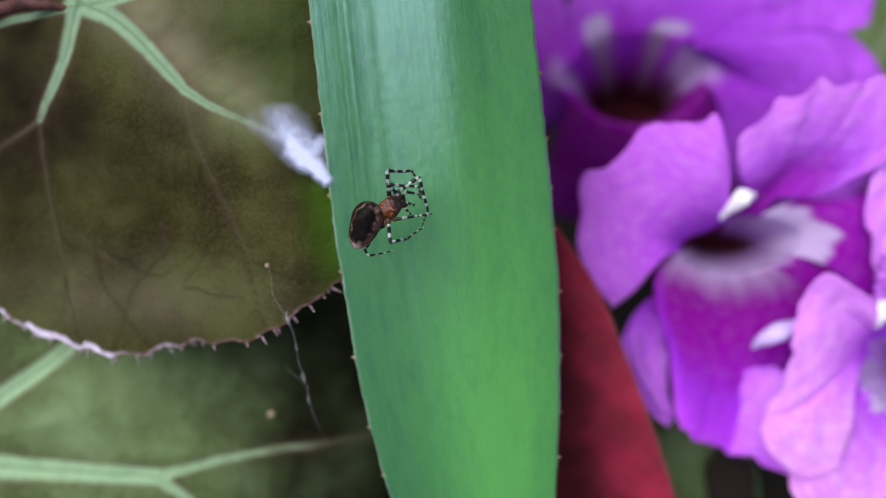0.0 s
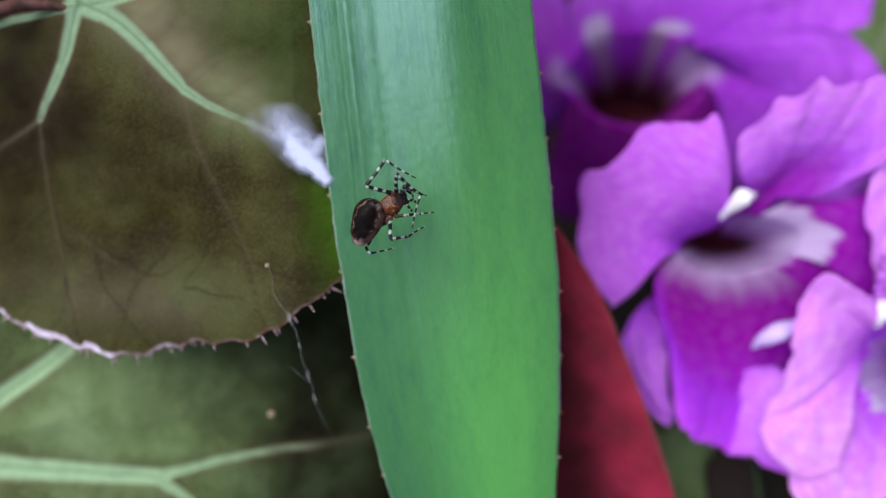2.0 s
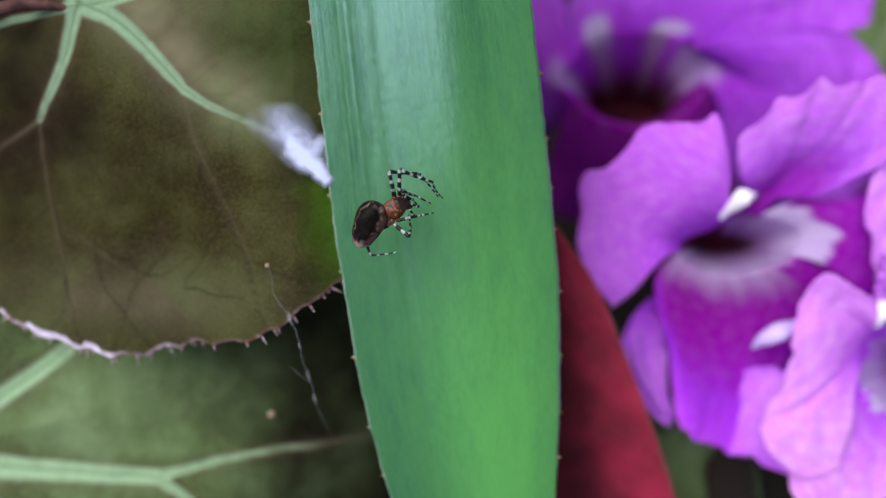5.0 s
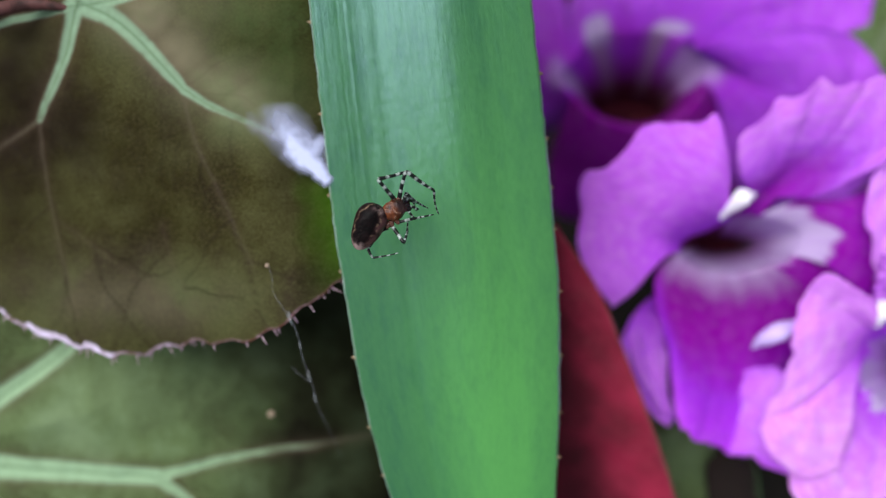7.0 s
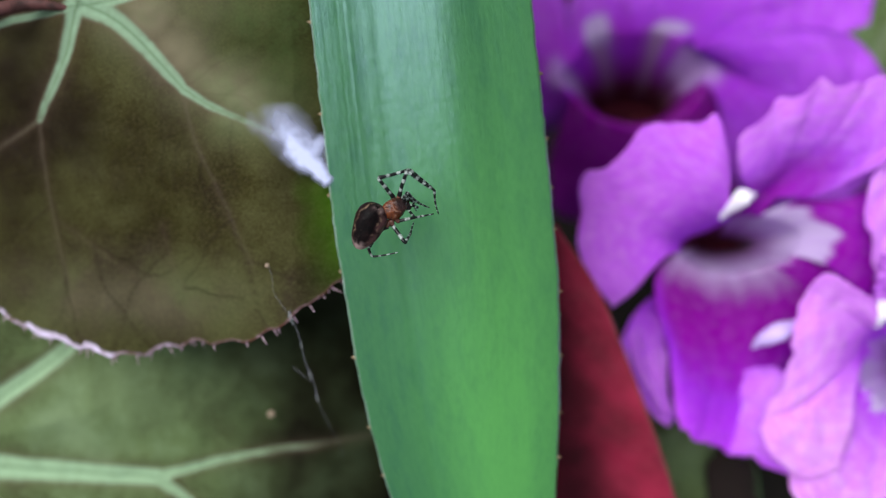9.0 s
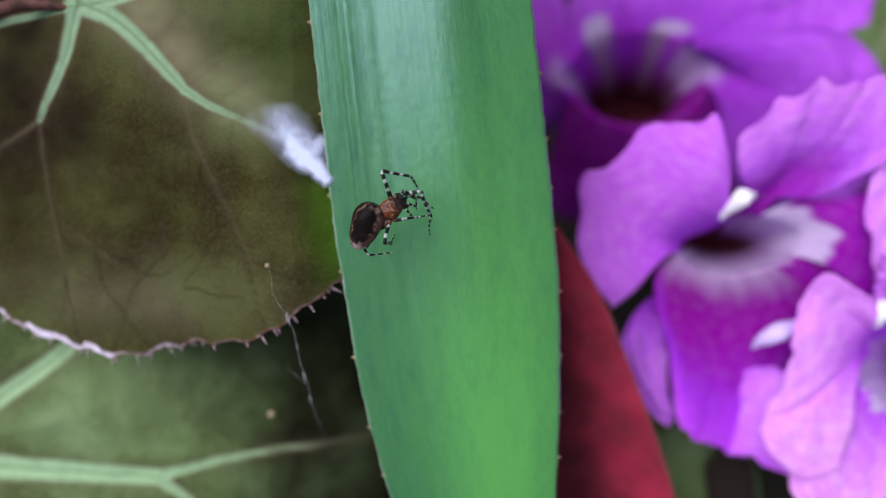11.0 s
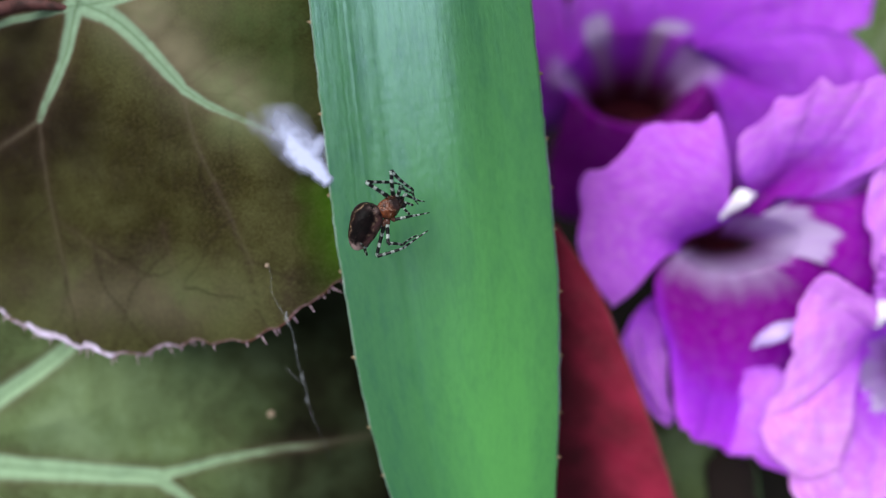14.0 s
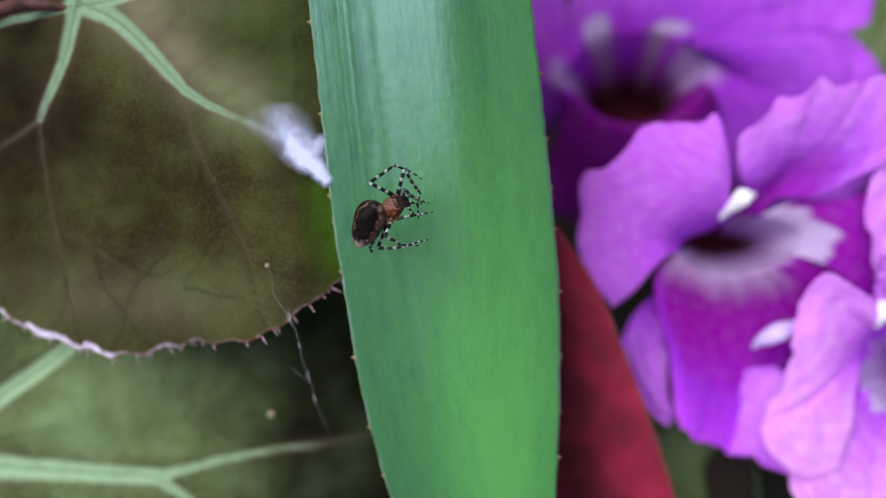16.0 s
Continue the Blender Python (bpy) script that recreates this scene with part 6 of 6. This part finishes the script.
    walk(leg_d[0], [
        (0, limb(-0.18, -1.14, -0.3, 0, -31, -82)), (0.5, limb(-0.18, -1.14, -0.3, 0, -28, -82)), (1, limb(-0.18, -1.14, -0.3, 0, -34, -82)), (1.5, limb(-0.18, -1.14, -0.3, 2, -29, -85)),
        (2, limb(-0.18, -1.14, -0.3, 2, -32, -86)), (2.5, limb(-0.18, -1.14, -0.3, 3, -31, -87)), (3, limb(-0.18, -1.14, -0.3, 2, -33, -86)), (3.5, limb(-0.18, -1.14, -0.3, -8, -21, -64)),
        (4, limb(-0.18, -1.14, -0.3, -24, -25, -25)), (6.5, limb(-0.18, -1.14, -0.3, -13, -20, -53)), (7, limb(-0.18, -1.14, -0.3, -14, -24, -51)), (7.5, limb(-0.18, -1.14, -0.3, -11, -20, -58)),
        (8, limb(-0.18, -1.14, -0.3, -13, -14, -54)), (8.5, limb(-0.18, -1.14, -0.3, -13, -22, -52)), (9, limb(-0.18, -1.14, -0.3, -13, -13, -52)), (11.5, limb(-0.18, -1.14, -0.3, 14, -32, -115)),
        (12, limb(-0.18, -1.14, -0.3, 15, -16, -119)), (12.5, limb(-0.18, -1.14, -0.3, 14, -6, -112)), (13, limb(-0.18, -1.14, -0.3, 11, -8, -86)), (13.5, limb(-0.18, -1.14, -0.3, 8, -28, -77)),
        (14, limb(-0.18, -1.14, -0.3, 13, -29, -87)), (14.5, limb(-0.18, -1.14, -0.3, 23, -33, -108)), (15, limb(-0.18, -1.14, -0.3, 11, -25, -83)), (15.5, limb(-0.18, -1.14, -0.3, 26, -50, -107)),
        (16, limb(-0.18, -1.14, -0.3, 25, -47, -105)),
    ])
    walk(leg_d[1], [
        (0, limb(2.54, 0, 0, 0, 14, 104)), (0.5, limb(2.54, 0, 0, 0, 21, 105)), (1, limb(2.54, 0, 0, 1, 19, 106)), (1.5, limb(2.54, 0, 0, 0, 17, 104)),
        (2, limb(2.54, 0, 0, -1, 13, 101)), (2.5, limb(2.54, 0, 0, 0, 17, 105)), (3, limb(2.54, 0, 0, 1, 14, 107)), (3.5, limb(2.54, 0, 0, 9, 46, 122)),
        (4, limb(2.54, 0, 0, 13, 27, 129)), (6.5, limb(2.54, 0, 0, 16, 28, 136)), (7, limb(2.54, 0, 0, 17, 26, 138)), (7.5, limb(2.54, 0, 0, 14, 31, 131)),
        (8, limb(2.54, 0, 0, 11, 36, 126)), (8.5, limb(2.54, 0, 0, 17, 28, 137)), (9, limb(2.54, 0, 0, 9, 38, 123)), (11.5, limb(2.54, 0, 0, 44, 63, 165)),
        (12, limb(2.54, 0, 0, -84, 79, 36)), (12.5, limb(2.54, 0, 0, -93, 59, 26)), (13, limb(2.54, 0, 0, -58, 47, 68)), (13.5, limb(2.54, 0, 0, -49, 62, 80)),
        (14, limb(2.54, 0, 0, -27, 49, 106)), (14.5, limb(2.54, 0, 0, -40, 50, 90)), (15, limb(2.54, 0, 0, -47, 34, 78)), (15.5, limb(2.54, 0, 0, -47, 44, 78)),
        (16, limb(2.54, 0, 0, -42, 40, 86)),
    ])
    walk(leg_d[2], [
        (0, limb(2.12, 1.71, -0.45, 0, 5, 124)), (0.5, limb(2.1, 1.64, -0.65, 0, -5, 119)), (1, limb(2.05, 1.65, -0.6, 0, -4, 119)), (1.5, limb(2.11, 1.69, -0.53, 0, 6, 122)),
        (2, limb(2.21, 1.74, -0.41, 0, 6, 125)), (2.5, limb(2.09, 1.68, -0.54, 1, 8, 127)), (3, limb(2.03, 1.69, -0.44, 1, 3, 127)), (3.5, limb(1.86, 1.06, -1.31, 4, 21, 141)),
        (4, limb(1.51, 1.25, -0.83, 4, 22, 141)), (6.5, limb(1.38, 1.12, -0.85, 5, 10, 146)), (7, limb(1.32, 1.1, -0.79, 5, 20, 148)), (7.5, limb(1.52, 1.19, -0.94, 7, 9, 152)),
        (8, limb(1.66, 1.19, -1.06, 4, 15, 142)), (8.5, limb(1.35, 1.09, -0.85, 6, 22, 148)), (9, limb(1.77, 1.21, -1.12, -1, 35, 134)), (11.5, limb(1.74, 0.21, -1.62, 25, 23, -176)),
        (12, limb(2.82, 0.21, -1.78, -4, 80, 152)), (12.5, limb(3.37, 0.41, -1.57, -82, 80, 73)), (13, limb(2.99, 1.15, -1.34, -56, 44, 100)), (13.5, limb(2.68, 0.85, -1.6, -44, 25, 121)),
        (14, limb(2.2, 1.16, -1.37, -37, 29, 137)), (14.5, limb(2.54, 1.16, -1.4, -21, 36, 166)), (15, limb(2.85, 1.48, -1.01, -39, 38, 137)), (15.5, limb(2.8, 1.27, -1.27, -51, 12, 109)),
        (16, limb(2.64, 1.38, -1.18, -45, 31, 124)),
    ])
    walk(leg_h[0], [
        (0, limb(-0.54, -1.38, -0.6, 0, 40, -153)), (0.5, limb(-0.54, -1.38, -0.6, 0, 40, -153)), (1, limb(-0.54, -1.38, -0.6, 0, 40, -153)), (1.5, limb(-0.54, -1.38, -0.6, 0, 40, -153)),
        (2, limb(-0.54, -1.38, -0.6, 0, 40, -153)), (2.5, limb(-0.54, -1.38, -0.6, 0, 40, -153)), (3, limb(-0.54, -1.38, -0.6, 0, 40, -153)), (3.5, limb(-0.54, -1.38, -0.6, 0, 40, -153)),
        (4, limb(-0.54, -1.38, -0.6, 0, 40, -153)), (6.5, limb(-0.54, -1.38, -0.6, 0, 40, -153)), (7, limb(-0.54, -1.38, -0.6, 0, 40, -153)), (7.5, limb(-0.54, -1.38, -0.6, 0, 40, -153)),
        (8, limb(-0.54, -1.38, -0.6, 0, 40, -153)), (8.5, limb(-0.54, -1.38, -0.6, 0, 40, -153)), (9, limb(-0.54, -1.38, -0.6, 0, 40, -153)), (11.5, limb(-0.54, -1.38, -0.6, 0, 40, -153)),
        (12, limb(-0.54, -1.38, -0.6, 0, 40, -153)), (12.5, limb(-0.54, -1.38, -0.6, 16, 6, -115)), (13, limb(-0.54, -1.38, -0.6, 14, 29, -122)), (13.5, limb(-0.54, -1.38, -0.6, 15, 34, -120)),
        (14, limb(-0.54, -1.38, -0.6, 20, 8, -106)), (14.5, limb(-0.54, -1.38, -0.6, 17, 16, -119)), (15, limb(-0.54, -1.38, -0.6, 18, 31, -117)), (15.5, limb(-0.54, -1.38, -0.6, 17, 30, -118)),
        (16, limb(-0.54, -1.38, -0.6, 19, 34, -115)),
    ])
    walk(leg_h[1], [
        (0, limb(3.44, 0, 0, 0, -43, 152)), (0.5, limb(3.44, 0, 0, 0, -43, 152)), (1, limb(3.44, 0, 0, 0, -43, 152)), (1.5, limb(3.44, 0, 0, 0, -43, 152)),
        (2, limb(3.44, 0, 0, 0, -43, 152)), (2.5, limb(3.44, 0, 0, 0, -43, 152)), (3, limb(3.44, 0, 0, 0, -43, 152)), (3.5, limb(3.44, 0, 0, 0, -43, 152)),
        (4, limb(3.44, 0, 0, 0, -43, 152)), (6.5, limb(3.44, 0, 0, 0, -43, 152)), (7, limb(3.44, 0, 0, 0, -43, 152)), (7.5, limb(3.44, 0, 0, 0, -43, 152)),
        (8, limb(3.44, 0, 0, 0, -43, 152)), (8.5, limb(3.44, 0, 0, 0, -43, 152)), (9, limb(3.44, 0, 0, 0, -43, 152)), (11.5, limb(3.44, 0, 0, 0, -43, 152)),
        (12, limb(3.44, 0, 0, 0, -43, 152)), (12.5, limb(3.44, 0, 0, 23, -15, 108)), (13, limb(3.44, 0, 0, 14, -37, 128)), (13.5, limb(3.44, 0, 0, 18, -18, 118)),
        (14, limb(3.44, 0, 0, 18, 13, 123)), (14.5, limb(3.44, 0, 0, 18, -11, 134)), (15, limb(3.44, 0, 0, 18, -34, 134)), (15.5, limb(3.44, 0, 0, 23, -11, 122)),
        (16, limb(3.44, 0, 0, 23, 27, 121)),
    ])
    walk(leg_h[2], [
        (0, limb(1.53, 1.02, 2.03, 0, 62, -52)), (0.5, limb(1.53, 1.02, 2.03, 0, 62, -52)), (1, limb(1.53, 1.02, 2.03, 0, 62, -52)), (1.5, limb(1.53, 1.02, 2.03, 0, 62, -52)),
        (2, limb(1.53, 1.02, 2.03, 0, 62, -52)), (2.5, limb(1.53, 1.02, 2.03, 0, 62, -52)), (3, limb(1.53, 1.02, 2.03, 0, 62, -52)), (3.5, limb(1.53, 1.02, 2.03, 0, 62, -52)),
        (4, limb(1.53, 1.02, 2.03, 0, 62, -52)), (6.5, limb(1.53, 1.02, 2.03, 0, 62, -52)), (7, limb(1.53, 1.02, 2.03, 0, 62, -52)), (7.5, limb(1.53, 1.02, 2.03, 0, 62, -52)),
        (8, limb(1.53, 1.02, 2.03, 0, 62, -52)), (8.5, limb(1.53, 1.02, 2.03, 0, 62, -52)), (9, limb(1.53, 1.02, 2.03, 0, 62, -52)), (11.5, limb(1.53, 1.02, 2.03, 0, 62, -52)),
        (12, limb(1.53, 1.02, 2.03, 0, 62, -52)), (12.5, limb(2.55, 2.73, 0.76, -153, 39, 150)), (13, limb(1.97, 1.87, 1.79, 58, 74, -3)), (13.5, limb(2.1, 2.48, 0.93, 176, 77, 117)),
        (14, limb(1.87, 2.43, -0.67, -159, 27, 145)), (14.5, limb(1.42, 2.1, 0.57, -157, 28, 151)), (15, limb(1.71, 1.76, 1.66, 51, 71, -6)), (15.5, limb(1.89, 2.48, 0.55, 171, 65, 117)),
        (16, limb(2.06, 2.25, -1.36, -174, 1, 140)),
    ])
    walk(leg_g[0], [
        (0, limb(-0.96, -1.38, -0.8, 0, 15, -125)), (0.5, limb(-0.96, -1.38, -0.8, 0, 8, -125)), (1, limb(-0.96, -1.38, -0.8, 0, 19, -126)), (1.5, limb(-0.96, -1.38, -0.8, 0, 13, -124)),
        (2, limb(-0.96, -1.38, -0.8, 0, 9, -125)), (2.5, limb(-0.96, -1.38, -0.8, 0, 8, -126)), (3, limb(-0.96, -1.38, -0.8, 0, 17, -125)), (3.5, limb(-0.96, -1.38, -0.8, 1, 17, -124)),
        (4, limb(-0.96, -1.38, -0.8, -1, 23, -129)), (6.5, limb(-0.96, -1.38, -0.8, 0, 25, -126)), (7, limb(-0.96, -1.38, -0.8, 0, 27, -127)), (7.5, limb(-0.96, -1.38, -0.8, 0, 25, -126)),
        (8, limb(-0.96, -1.38, -0.8, 1, 27, -125)), (8.5, limb(-0.96, -1.38, -0.8, 0, 26, -127)), (9, limb(-0.96, -1.38, -0.8, 0, 25, -126)), (11.5, limb(-0.96, -1.38, -0.8, 0, 16, -127)),
        (12, limb(-0.96, -1.38, -0.8, 2, 19, -121)), (12.5, limb(-0.96, -1.38, -0.8, 2, 14, -120)), (13, limb(-0.96, -1.38, -0.8, 2, 16, -120)), (13.27, limb(-0.96, -1.38, -0.8, 1, 21, -122)),
        (13.5, limb(-0.96, -1.38, -0.8, 0, 25, -125)), (14, limb(-0.96, -1.38, -0.8, -1, 24, -128)), (14.5, limb(-0.96, -1.38, -0.8, 1, 25, -123)), (15, limb(-0.96, -1.38, -0.8, 2, 24, -119)),
        (15.5, limb(-0.96, -1.38, -0.8, 0, 23, -126)), (16, limb(-0.96, -1.38, -0.8, 1, 29, -123)),
    ])
    walk(leg_g[1], [
        (0, limb(3.35, 0, 0, 0, -48, 87)), (0.5, limb(3.35, 0, 0, 6, -42, 79)), (1, limb(3.35, 0, 0, 3, -43, 84)), (1.5, limb(3.35, 0, 0, 3, -48, 83)),
        (2, limb(3.35, 0, 0, 6, -48, 79)), (2.5, limb(3.35, 0, 0, 1, -53, 86)), (3, limb(3.35, 0, 0, 2, -46, 84)), (3.5, limb(3.35, 0, 0, -1, -57, 89)),
        (4, limb(3.35, 0, 0, 7, -31, 77)), (6.5, limb(3.35, 0, 0, 4, -39, 82)), (7, limb(3.35, 0, 0, 8, -17, 74)), (7.5, limb(3.35, 0, 0, 3, -48, 83)),
        (8, limb(3.35, 0, 0, 7, -46, 78)), (8.5, limb(3.35, 0, 0, 9, -17, 73)), (9, limb(3.35, 0, 0, 5, -36, 82)), (11.5, limb(3.35, 0, 0, -4, -50, 95)),
        (12, limb(3.35, 0, 0, 5, -9, 78)), (12.5, limb(3.35, 0, 0, -11, -66, 101)), (13, limb(3.35, 0, 0, 11, -58, 77)), (13.27, limb(3.35, 0, 0, 6, -58, 83)),
        (13.5, limb(3.35, 0, 0, 1, -58, 88)), (14, limb(3.35, 0, 0, 0, -56, 90)), (14.5, limb(3.35, 0, 0, 3, -58, 86)), (15, limb(3.35, 0, 0, -10, -62, 101)),
        (15.5, limb(3.35, 0, 0, -7, -60, 97)), (16, limb(3.35, 0, 0, -13, -61, 104)),
    ])
    walk(leg_g[2], [
        (0, limb(3.38, 0.77, 0.87, 0, 38, 130)), (0.5, limb(3.51, 0.86, 0.77, 3, 33, 136)), (1, limb(3.44, 0.84, 0.8, 5, -11, 145)), (1.5, limb(3.44, 0.77, 0.87, 2, 36, 131)),
        (2, limb(3.49, 0.77, 0.86, 4, 33, 134)), (2.5, limb(3.4, 0.7, 0.93, 2, 33, 131)), (3, limb(3.43, 0.81, 0.84, -1, 44, 127)), (3.5, limb(3.36, 0.64, 0.98, -2, 39, 125)),
        (4, limb(3.58, 0.97, 0.61, 4, 9, 140)), (6.5, limb(3.48, 0.9, 0.73, 4, 3, 139)), (7, limb(3.66, 1.07, 0.35, 4, 13, 140)), (7.5, limb(3.44, 0.77, 0.87, 4, 6, 136)),
        (8, limb(3.52, 0.79, 0.84, 4, 5, 138)), (8.5, limb(3.67, 1.06, 0.35, 4, 12, 140)), (9, limb(3.48, 0.93, 0.68, 4, 9, 138)), (11.5, limb(3.28, 0.74, 0.9, -3, 44, 124)),
        (12, limb(3.59, 1.13, 0.18, 0, 8, 130)), (12.5, limb(3.26, 0.47, 1.06, -38, 86, 90)), (13, limb(3.48, 0.59, 0.99, 153, 72, -79)), (13.27, limb(3.43, 0.61, 0.99, 117, 12, -125)),
        (13.5, limb(3.37, 0.62, 0.99, 127, -48, -153)), (14, limb(3.35, 0.65, 0.97, 123, -43, -147)), (14.5, limb(3.39, 0.62, 0.99, 128, -49, -154)), (15, limb(3.24, 0.54, 1.03, 125, -48, -149)),
        (15.5, limb(3.27, 0.58, 1.01, 123, -47, -147)), (16, limb(3.21, 0.55, 1.02, 127, -39, -154)),
    ])


motions()
